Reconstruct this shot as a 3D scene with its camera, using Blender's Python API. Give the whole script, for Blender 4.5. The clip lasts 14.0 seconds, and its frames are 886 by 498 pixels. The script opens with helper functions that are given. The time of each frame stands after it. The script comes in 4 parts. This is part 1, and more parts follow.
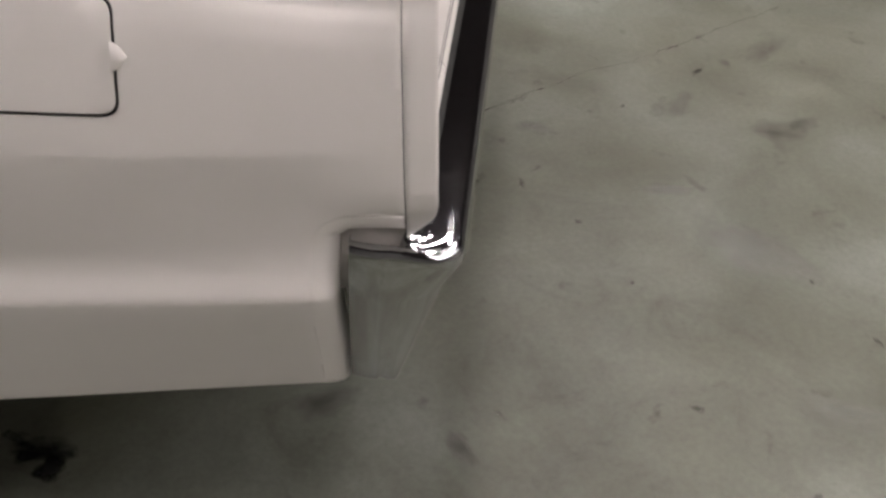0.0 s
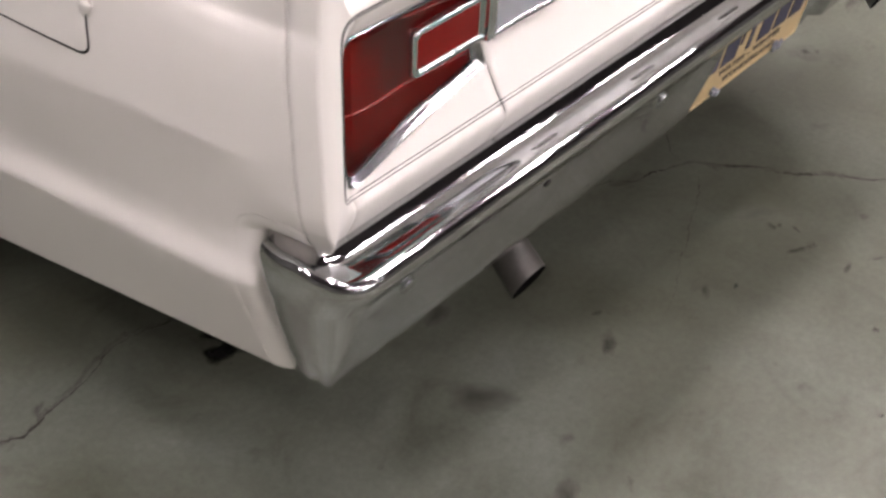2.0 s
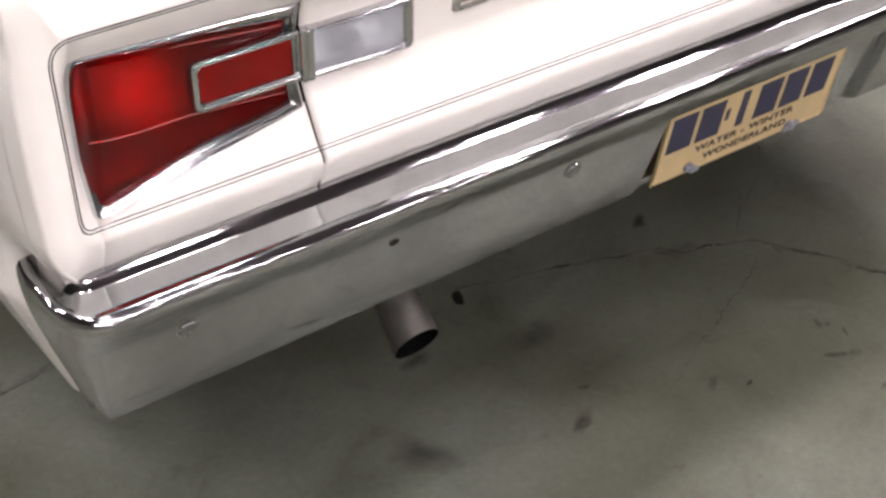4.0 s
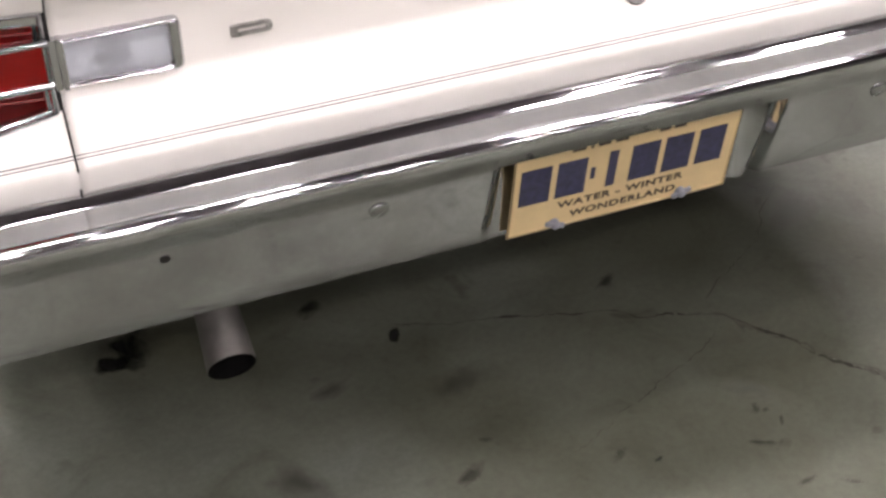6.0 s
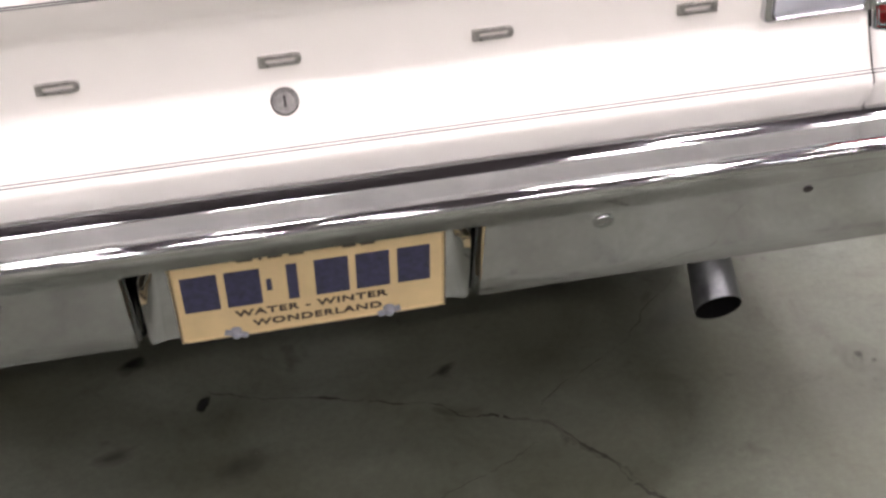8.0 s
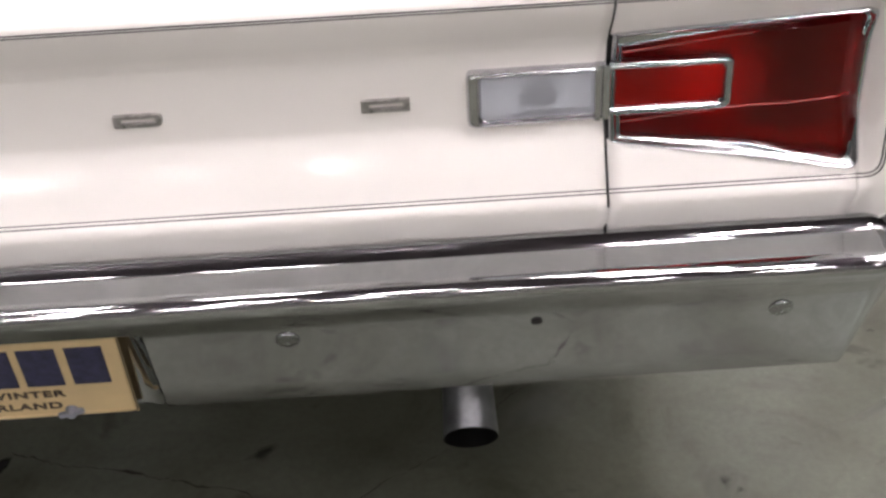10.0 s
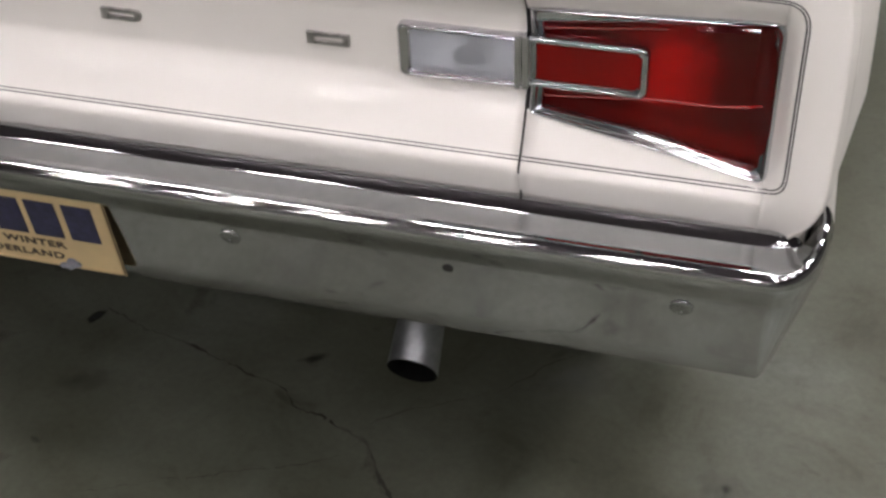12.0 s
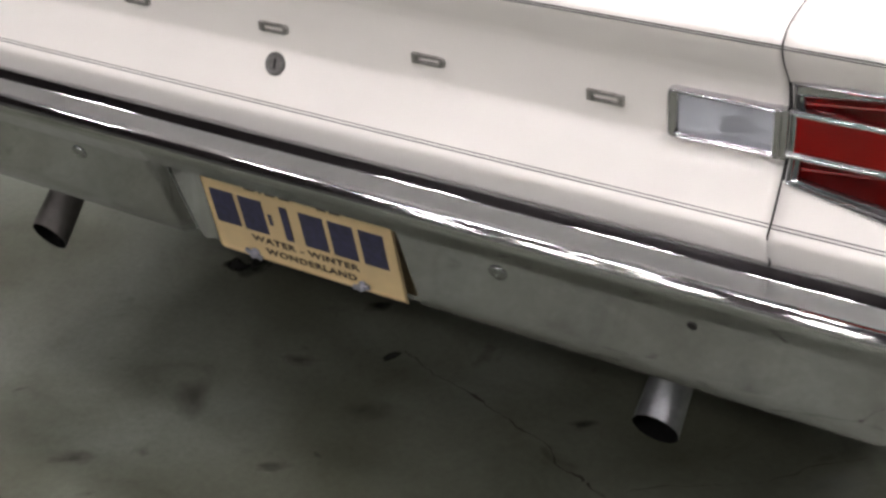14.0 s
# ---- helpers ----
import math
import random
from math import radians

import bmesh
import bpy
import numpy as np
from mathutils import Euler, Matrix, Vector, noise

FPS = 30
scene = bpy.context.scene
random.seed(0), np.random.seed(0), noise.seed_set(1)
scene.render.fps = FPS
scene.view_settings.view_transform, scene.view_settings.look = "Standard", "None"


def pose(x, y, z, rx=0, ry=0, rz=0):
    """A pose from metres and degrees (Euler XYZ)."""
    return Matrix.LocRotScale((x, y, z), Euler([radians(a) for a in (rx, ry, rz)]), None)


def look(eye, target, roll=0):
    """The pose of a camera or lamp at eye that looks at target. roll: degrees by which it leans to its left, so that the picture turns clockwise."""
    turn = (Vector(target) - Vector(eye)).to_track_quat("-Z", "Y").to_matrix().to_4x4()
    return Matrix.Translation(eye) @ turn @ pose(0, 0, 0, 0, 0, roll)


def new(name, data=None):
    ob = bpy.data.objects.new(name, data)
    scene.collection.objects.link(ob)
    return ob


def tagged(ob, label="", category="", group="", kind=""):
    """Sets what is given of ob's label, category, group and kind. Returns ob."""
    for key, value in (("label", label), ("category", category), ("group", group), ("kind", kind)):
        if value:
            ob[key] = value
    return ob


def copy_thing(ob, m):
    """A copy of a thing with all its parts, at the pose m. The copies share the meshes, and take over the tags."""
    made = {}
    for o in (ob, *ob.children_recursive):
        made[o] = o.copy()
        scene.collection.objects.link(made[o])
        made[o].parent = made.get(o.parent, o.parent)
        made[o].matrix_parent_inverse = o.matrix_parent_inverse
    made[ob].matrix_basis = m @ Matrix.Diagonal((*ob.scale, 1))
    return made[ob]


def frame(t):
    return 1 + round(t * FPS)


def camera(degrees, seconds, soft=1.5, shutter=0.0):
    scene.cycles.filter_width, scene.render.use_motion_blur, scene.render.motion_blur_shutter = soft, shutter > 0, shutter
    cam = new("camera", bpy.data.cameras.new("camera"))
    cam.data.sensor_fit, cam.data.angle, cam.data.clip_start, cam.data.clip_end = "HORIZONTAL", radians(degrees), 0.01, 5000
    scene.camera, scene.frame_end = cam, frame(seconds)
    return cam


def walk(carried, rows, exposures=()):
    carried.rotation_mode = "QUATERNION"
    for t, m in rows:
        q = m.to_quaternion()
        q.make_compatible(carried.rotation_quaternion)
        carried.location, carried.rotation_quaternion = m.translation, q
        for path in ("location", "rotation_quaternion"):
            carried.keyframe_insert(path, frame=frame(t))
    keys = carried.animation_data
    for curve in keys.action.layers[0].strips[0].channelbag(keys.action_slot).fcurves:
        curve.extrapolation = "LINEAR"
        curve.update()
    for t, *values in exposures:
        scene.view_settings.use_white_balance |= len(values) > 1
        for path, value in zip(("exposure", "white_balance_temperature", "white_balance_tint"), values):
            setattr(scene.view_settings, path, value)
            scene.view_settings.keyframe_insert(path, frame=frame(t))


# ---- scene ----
cam = camera(35.4, 14.0, soft=2.8)
PATH = [
    (0, (-1.958, -0.064, 1.403), (-0.325, 0.014, 0.249), 3.9),
    (0.5, (-1.953, -0.26, 1.48), (-0.43, 0.115, 0.247), 4.8),
    (1, (-1.864, -0.436, 1.416), (-0.415, 0.289, 0.244), 3.5),
    (1.5, (-1.747, -0.582, 1.45), (-0.407, 0.272, 0.235), 3.0),
    (2, (-1.61, -0.682, 1.488), (-0.385, 0.271, 0.226), 3.2),
    (2.5, (-1.484, -0.737, 1.462), (-0.332, 0.326, 0.219), 2.4),
    (3, (-1.378, -0.81, 1.462), (-0.287, 0.322, 0.226), 1.6),
    (3.2, (-1.337, -0.831, 1.469), (-0.28, 0.321, 0.222), 2.1),
    (5.3, (-0.901, -1.117, 1.466), (-0.206, 0.299, 0.236), -0.9),
    (5.5, (-0.865, -1.129, 1.463), (-0.184, 0.292, 0.231), -0.2),
    (6, (-0.726, -1.171, 1.454), (-0.125, 0.306, 0.246), -0.5),
    (6.5, (-0.559, -1.203, 1.479), (-0.068, 0.289, 0.241), -0.0),
    (7, (-0.391, -1.21, 1.466), (0.048, 0.316, 0.251), -0.8),
    (7.2, (-0.306, -1.238, 1.473), (0.09, 0.307, 0.268), -1.7),
    (9.3, (0.247, -1.051, 1.488), (0.374, 0.509, 0.243), -1.7),
    (9.5, (0.309, -1.059, 1.462), (0.403, 0.521, 0.24), -2.4),
    (10, (0.456, -1.004, 1.437), (0.491, 0.583, 0.221), -2.9),
    (10.5, (0.566, -0.992, 1.434), (0.559, 0.56, 0.172), -1.8),
    (11, (0.704, -0.978, 1.45), (0.6, 0.548, 0.16), -1.5),
    (11.5, (0.806, -0.999, 1.437), (0.527, 0.547, 0.2), -1.9),
    (12, (0.875, -1.041, 1.453), (0.414, 0.463, 0.218), -2.0),
    (12.5, (0.941, -1.08, 1.441), (0.31, 0.415, 0.272), -2.2),
    (13, (0.979, -1.084, 1.438), (0.186, 0.365, 0.311), -2.9),
    (13.5, (0.99, -1.087, 1.444), (0.085, 0.329, 0.36), -4.0),
    (14, (1.012, -1.122, 1.443), (0.063, 0.275, 0.372), -4.1),
]
EXPOSURE = [(0, -0.58, 6750, 12), (0.5, -0.54, 6750, 12), (1.0, -0.34, 6750, 13), (1.5, -0.20, 6700, 14), (2.0, -0.08, 6690, 14), (3.0, 0.02, 6650, 14), (5.5, 0.1, 6650, 12), (6.5, 0.06, 6650, 13), (7.0, 0.08, 6650, 13), (9.5, -0.32, 6550, 12), (10.0, -0.46, 6550, 11), (11.0, -0.68, 6550, 10), (12.0, -0.66, 6520, 9), (12.5, -0.62, 6500, 9), (13.0, -0.44, 6500, 10),
            (13.5, -0.40, 6500, 10), (14.0, -0.58, 6500, 8)]
walk(cam, [(t, look(eye, target, roll)) for t, eye, target, roll in PATH], EXPOSURE)

# ---- world and lights ----
world = bpy.data.worlds.new("world")
scene.world = world
world.use_nodes = True
world.node_tree.nodes["Background"].inputs[0].default_value = (0.5, 0.52, 0.55, 1)
world.node_tree.nodes["Background"].inputs[1].default_value = 0.02

ROOM = (-7.0, 7.0, -9.0, 8.5, 3.4)      # x0, x1, y0, y1, height
LAMP_POWER = 195.0


# ---- materials ----
def mat(name):
    m = bpy.data.materials.new(name)
    m.use_nodes = True
    return m, m.node_tree.nodes, m.node_tree.links, m.node_tree.nodes["Principled BSDF"]


def noise_node(n, l, scale, detail=5.0, rough=0.6, coord="Object", distortion=0.0):
    tc = n.new("ShaderNodeTexCoord")
    tx = n.new("ShaderNodeTexNoise")
    tx.inputs["Scale"].default_value = scale
    tx.inputs["Detail"].default_value = detail
    tx.inputs["Roughness"].default_value = rough
    tx.inputs["Distortion"].default_value = distortion
    l.new(tc.outputs[coord], tx.inputs["Vector"])
    return tx


def ramp(n, l, src, stops):
    r = n.new("ShaderNodeValToRGB")
    els = r.color_ramp.elements
    while len(els) < len(stops):
        els.new(0.5)
    for e, (p, c) in zip(els, stops):
        e.position, e.color = p, (*c, 1)
    l.new(src, r.inputs[0])
    return r


def mix_col(n, l, a, b, fac, mode="MIX"):
    m = n.new("ShaderNodeMix")
    m.data_type, m.blend_type = "RGBA", mode
    for sock, v in ((m.inputs[6], a), (m.inputs[7], b), (m.inputs[0], fac)):
        if isinstance(v, (int, float)):
            sock.default_value = v
        elif isinstance(v, tuple):
            sock.default_value = (*v, 1)
        else:
            l.new(v, sock)
    return m.outputs[2]


def bump(n, l, p, src, strength, distance):
    b = n.new("ShaderNodeBump")
    b.inputs["Strength"].default_value, b.inputs["Distance"].default_value = strength, distance
    l.new(src, b.inputs["Height"])
    l.new(b.outputs[0], p.inputs["Normal"])


def simple(name, col, rough=0.5, metal=0.0, coat=0.0, grain=0.0, scale=40.0, spread=0.15):
    """A plain material with a little grain in colour and gloss."""
    m, n, l, p = mat(name)
    t = noise_node(n, l, scale)
    lo, hi = tuple(c * (1 - spread) for c in col), tuple(min(1, c * (1 + spread)) for c in col)
    l.new(ramp(n, l, t.outputs[0], [(0.3, lo), (0.7, hi)]).outputs[0], p.inputs["Base Color"])
    l.new(ramp(n, l, t.outputs[0], [(0.3, (rough * 0.85,) * 3), (0.7, (min(1, rough * 1.15),) * 3)]).outputs[0], p.inputs["Roughness"])
    p.inputs["Metallic"].default_value = metal
    p.inputs["Coat Weight"].default_value = coat
    p.inputs["Coat Roughness"].default_value = 0.05
    if grain:
        bump(n, l, p, t.outputs[0], grain, 0.002)
    return m


def paint_material():
    m, n, l, p = mat("cream_white_paint")
    a, b = noise_node(n, l, 2.5), noise_node(n, l, 90, 3)
    base = ramp(n, l, a.outputs[0], [(0.3, (0.82, 0.792, 0.756)), (0.7, (0.85, 0.822, 0.786))])
    l.new(base.outputs[0], p.inputs["Base Color"])
    p.inputs["Roughness"].default_value = 0.36
    p.inputs["Coat Weight"].default_value = 0.28
    p.inputs["Coat Roughness"].default_value = 0.09
    bump(n, l, p, b.outputs[0], 0.03, 0.0006)
    return m


def chrome_material():
    m, n, l, p = mat("old_chrome")
    a, b = noise_node(n, l, 7, 6, 0.7, distortion=0.6), noise_node(n, l, 160, 3)
    p.inputs["Metallic"].default_value = 1.0
    l.new(ramp(n, l, a.outputs[0], [(0.35, (0.45, 0.462, 0.470)), (0.6, (0.55, 0.563, 0.575))]).outputs[0], p.inputs["Base Color"])
    l.new(ramp(n, l, a.outputs[0], [(0.35, (0.07,) * 3), (0.62, (0.03,) * 3)]).outputs[0], p.inputs["Roughness"])
    bump(n, l, p, noise_node(n, l, 9, 2).outputs[0], 0.10, 0.002)
    return m


def floor_material():
    m, n, l, p = mat("stained_concrete")
    big, mid, fine = noise_node(n, l, 1.3, 7, 0.62, distortion=1.2), noise_node(n, l, 5.5, 8, 0.70, distortion=0.7), noise_node(n, l, 80, 6, 0.7)
    spots, wide = noise_node(n, l, 11, 3, 0.55, distortion=0.4), noise_node(n, l, 2.6, 2, 0.4, distortion=0.3)
    c = ramp(n, l, big.outputs[0], [(0.30, (0.084, 0.087, 0.063)), (0.46, (0.102, 0.108, 0.083)), (0.58, (0.115, 0.124, 0.099)), (0.72, (0.143, 0.156, 0.130))]).outputs[0]
    c = mix_col(n, l, c, ramp(n, l, wide.outputs[0], [(0.38, (0.72, 0.71, 0.65)), (0.49, (0.93, 0.93, 0.91)), (0.52, (1.04, 1.04, 1.04)), (0.64, (1.16, 1.17, 1.20))]).outputs[0], 0.8, "MULTIPLY")
    c = mix_col(n, l, c, ramp(n, l, mid.outputs[0], [(0.32, (0.56, 0.55, 0.49)), (0.44, (0.90, 0.90, 0.88)), (0.66, (1.20, 1.21, 1.22))]).outputs[0], 0.8, "MULTIPLY")
    c = mix_col(n, l, c, ramp(n, l, fine.outputs[0], [(0.3, (0.72, 0.72, 0.70)), (0.62, (1.11, 1.11, 1.11))]).outputs[0], 0.55, "MULTIPLY")
    c = mix_col(n, l, c, ramp(n, l, spots.outputs[0], [(0.26, (0.40, 0.40, 0.34)), (0.345, (1, 1, 1))]).outputs[0], 0.8, "MULTIPLY")
    l.new(c, p.inputs["Base Color"])
    l.new(ramp(n, l, mid.outputs[0], [(0.3, (0.42,) * 3), (0.7, (0.62,) * 3)]).outputs[0], p.inputs["Roughness"])
    bump(n, l, p, fine.outputs[0], 0.12, 0.002)
    return m


def tinted_material(name, tint, gloss=0.06, haze=0.0, milk=None, blur=0.0):
    """Tinted plastic: light goes through, takes the tint and is scattered by blur; the surface is glossy."""
    m, n, l, p = mat(name)
    tr = n.new("ShaderNodeBsdfRefraction" if blur else "ShaderNodeBsdfTransparent")
    if blur:
        tr.inputs["Roughness"].default_value, tr.inputs["IOR"].default_value = blur, 1.15
    gl, mx, fr = n.new("ShaderNodeBsdfGlossy"), n.new("ShaderNodeMixShader"), n.new("ShaderNodeLayerWeight")
    df, m2 = n.new("ShaderNodeBsdfDiffuse"), n.new("ShaderNodeMixShader")
    tr.inputs[0].default_value = (*tint, 1)
    df.inputs[0].default_value = (*(milk or tint), 1)
    gl.inputs["Roughness"].default_value = gloss
    fr.inputs[0].default_value = 0.5
    pw, ma = n.new("ShaderNodeMath"), n.new("ShaderNodeMath")
    pw.operation, ma.operation = "POWER", "MULTIPLY_ADD"
    pw.inputs[1].default_value = 4.0
    ma.inputs[1].default_value, ma.inputs[2].default_value = 0.7, 0.04
    l.new(fr.outputs["Facing"], pw.inputs[0])
    l.new(pw.outputs[0], ma.inputs[0])
    m2.inputs[0].default_value = haze
    l.new(tr.outputs[0], m2.inputs[1])
    l.new(df.outputs[0], m2.inputs[2])
    l.new(ma.outputs[0], mx.inputs[0])
    l.new(m2.outputs[0], mx.inputs[1])
    l.new(gl.outputs[0], mx.inputs[2])
    l.new(mx.outputs[0], n["Material Output"].inputs[0])
    t = noise_node(n, l, 30, 2)
    b = n.new("ShaderNodeBump")
    b.inputs["Strength"].default_value, b.inputs["Distance"].default_value = 0.05, 0.002
    l.new(t.outputs[0], b.inputs["Height"])
    l.new(b.outputs[0], gl.inputs["Normal"])
    return m


def frosted_material():
    """Fluted clear plastic: what lies behind it is blurred."""
    m, n, l, p = mat("frosted_clear_lens")
    t = noise_node(n, l, 12, 2)
    p.inputs["Base Color"].default_value = (0.62, 0.64, 0.675, 1)
    p.inputs["Transmission Weight"].default_value = 0.8
    p.inputs["IOR"].default_value = 1.25
    l.new(ramp(n, l, t.outputs[0], [(0.3, (0.30,) * 3), (0.7, (0.40,) * 3)]).outputs[0], p.inputs["Roughness"])
    p.inputs["Coat Weight"].default_value = 0.2
    p.inputs["Coat Roughness"].default_value = 0.08
    return m


def stain_material(name, col, strength, edge=0.55):
    """Colour with an uneven, soft edge on the concrete: stains, and painted light and shade."""
    m, n, l, p = mat(name)
    tc, sep = n.new("ShaderNodeTexCoord"), n.new("ShaderNodeVectorMath")
    sep.operation = "LENGTH"
    oi, add = n.new("ShaderNodeObjectInfo"), n.new("ShaderNodeVectorMath")
    off = n.new("ShaderNodeVectorMath")
    off.operation = "SCALE"
    l.new(oi.outputs["Location"], off.inputs[0])
    off.inputs["Scale"].default_value = 7.0
    l.new(tc.outputs["Object"], sep.inputs[0])
    l.new(tc.outputs["Object"], add.inputs[0])
    l.new(off.outputs[0], add.inputs[1])
    tx = n.new("ShaderNodeTexNoise")
    tx.inputs["Scale"].default_value, tx.inputs["Detail"].default_value = 1.7, 6
    l.new(add.outputs[0], tx.inputs["Vector"])
    s = n.new("ShaderNodeMath")
    s.operation = "MULTIPLY_ADD"
    l.new(tx.outputs[0], s.inputs[0])
    s.inputs[1].default_value = 1.1
    l.new(sep.outputs["Value"], s.inputs[2])
    r = ramp(n, l, s.outputs[0], [(0.0, (strength,) * 3), (edge + 0.12, (strength,) * 3), (min(1.0, edge + 0.55), (0, 0, 0))])
    tr, mx = n.new("ShaderNodeBsdfTransparent"), n.new("ShaderNodeMixShader")
    p.inputs["Base Color"].default_value = (*col, 1)
    p.inputs["Roughness"].default_value = 0.5
    l.new(r.outputs[0], mx.inputs[0])
    l.new(tr.outputs[0], mx.inputs[1])
    l.new(p.outputs[0], mx.inputs[2])
    l.new(mx.outputs[0], n["Material Output"].inputs[0])
    return m


def lamp_material():
    m, n, l, p = mat("lit_diffuser")
    p.inputs["Base Color"].default_value = (0.9, 0.9, 0.9, 1)
    p.inputs["Emission Color"].default_value = (1.04, 0.970, 0.985, 1)
    p.inputs["Emission Strength"].default_value = LAMP_POWER
    return m


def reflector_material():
    """Silvered bowl, its hot spot painted in: bright middle, dark towards its rim."""
    m, n, l, p = mat("hot_spot_reflector")
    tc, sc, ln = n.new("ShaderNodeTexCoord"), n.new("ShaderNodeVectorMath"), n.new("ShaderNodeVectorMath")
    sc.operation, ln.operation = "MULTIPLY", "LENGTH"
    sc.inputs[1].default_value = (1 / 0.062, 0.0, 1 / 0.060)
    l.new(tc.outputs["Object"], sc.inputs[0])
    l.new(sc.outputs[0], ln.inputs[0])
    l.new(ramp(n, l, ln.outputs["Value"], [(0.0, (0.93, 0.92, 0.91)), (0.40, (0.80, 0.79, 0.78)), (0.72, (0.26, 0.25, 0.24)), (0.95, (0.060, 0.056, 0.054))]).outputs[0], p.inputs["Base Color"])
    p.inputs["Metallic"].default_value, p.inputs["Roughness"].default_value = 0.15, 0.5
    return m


def dust_material():
    """Thin brown dirt along a crack, worn through in places."""
    m, n, l, p = mat("crack_dust")
    t = noise_node(n, l, 45, 4)
    tr, mx = n.new("ShaderNodeBsdfTransparent"), n.new("ShaderNodeMixShader")
    p.inputs["Base Color"].default_value, p.inputs["Roughness"].default_value = (0.075, 0.068, 0.052, 1), 0.9
    l.new(ramp(n, l, t.outputs[0], [(0.35, (0.05,) * 3), (0.68, (0.36,) * 3)]).outputs[0], mx.inputs[0])
    l.new(tr.outputs[0], mx.inputs[1])
    l.new(p.outputs[0], mx.inputs[2])
    l.new(mx.outputs[0], n["Material Output"].inputs[0])
    return m


CRACK_DUST = dust_material()
PAINT, CHROME, FLOOR = paint_material(), chrome_material(), floor_material()
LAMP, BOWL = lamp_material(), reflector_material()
CHROME_TRIM = simple("bright_trim", (0.54, 0.54, 0.56), 0.14, 1.0, spread=0.06)
DARK = simple("dark_gap", (0.012, 0.011, 0.010), 0.8)
LINE = simple("grey_pinstripe", (0.027, 0.027, 0.029), 0.5)
RED = tinted_material("red_lens", (0.92, 0.05, 0.05), 0.05, 0.05, (0.30, 0.004, 0.006), 0.42)
CREASE_GLINT = tinted_material("crease_glint", (0.90, 0.15, 0.16), 0.18, 0.40, (0.80, 0.22, 0.22))
RED_MILKY = tinted_material("milky_red_lens", (0.90, 0.05, 0.05), 0.06, 0.13, (0.60, 0.006, 0.005), 0.3)
CLEAR = frosted_material()
SILVER = simple("silver_reflector", (0.88, 0.87, 0.86), 0.50, 0.75)
LAMP_BACK = simple("lamp_housing", (0.050, 0.047, 0.045), 0.5, 0.1)
PIPE = simple("aluminised_pipe", (0.18, 0.187, 0.195), 0.40, 0.85, scale=22, spread=0.4)
RUSTY = simple("browned_pipe", (0.082, 0.077, 0.072), 0.55, 0.5, scale=16, spread=0.45)
SOOT = simple("black_soot", (0.003, 0.003, 0.003), 0.95)
SOOT.node_tree.nodes["Principled BSDF"].inputs["Specular IOR Level"].default_value = 0.05
PLATE = simple("tan_plate_paint", (0.60, 0.46, 0.25), 0.45, scale=25, spread=0.08)
NAVY = simple("navy_ink", (0.030, 0.031, 0.070), 0.5, scale=120, spread=0.5)
BROWN = simple("brown_black_ink", (0.045, 0.028, 0.02), 0.5)
GREY_PLASTIC = simple("grey_plastic", (0.22, 0.23, 0.27), 0.5)
RUBBER = simple("tyre_rubber", (0.02, 0.02, 0.02), 0.8, grain=0.2)
SHADED_WING = simple("shaded_wing_paint", (0.38, 0.36, 0.33), 0.8, scale=20, spread=0.25)
BLACKOUT = simple("underbody_and_shade_black", (0.02, 0.02, 0.02), 0.9)
WALL = simple("painted_wall", (0.20, 0.195, 0.19), 0.8, scale=3, spread=0.08)
CEILING = simple("grey_ceiling", (0.078, 0.062, 0.070), 0.85, scale=2, spread=0.15)
WHITE_BOWL = simple("white_lamp_bowl", (0.80, 0.81, 0.82), 0.4, scale=60, spread=0.12)
BOLT = simple("bolt_steel", (0.36, 0.375, 0.375), 0.25, 1.0, spread=0.15)
DARK_GLASS = simple("dusky_bulb_glass", (0.07, 0.07, 0.08), 0.3, spread=0.2)
GLASS = tinted_material("window_glass", (0.55, 0.60, 0.58), 0.02)
HOUSING = simple("white_lamp_housing", (0.7, 0.7, 0.7), 0.5)
BADGE = simple("worn_badge_metal", (0.42, 0.41, 0.40), 0.3, 0.9, scale=120, spread=0.4)
LOCK = simple("dull_lock_metal", (0.17, 0.165, 0.16), 0.42, 0.8, scale=150, spread=0.3)
CRACK = simple("crack_dark", (0.030, 0.027, 0.021), 0.9, scale=60, spread=0.5)


# ---- mesh helpers ----
def finish(name, bm, material, smooth=40.0, thick=0.0):
    me = bpy.data.meshes.new(name)
    bm.normal_update()
    bm.to_mesh(me)
    bm.free()
    me.materials.append(material)
    if smooth:
        for poly in me.polygons:
            poly.use_smooth = True
        me.set_sharp_from_angle(angle=radians(smooth))
    ob = new(name, me)
    if thick:
        mod = ob.modifiers.new("thickness", "SOLIDIFY")
        mod.thickness, mod.offset = thick, 0.0
    return ob


def part(name, bm, material, parent, label="", smooth=40.0, thick=0.0):
    ob = finish(name, bm, material, smooth, thick)
    ob.parent = parent
    return tagged(ob, label) if label else ob


def grid(bm, rows, cyclic=False):
    """Faces between rows of points, all of one length."""
    vs = [[bm.verts.new(p) for p in row] for row in rows]
    for a, b in zip(vs, vs[1:]):
        k = len(a)
        for i in range(k if cyclic else k - 1):
            j = (i + 1) % k
            bm.faces.new((a[i], a[j], b[j], b[i]))
    return vs


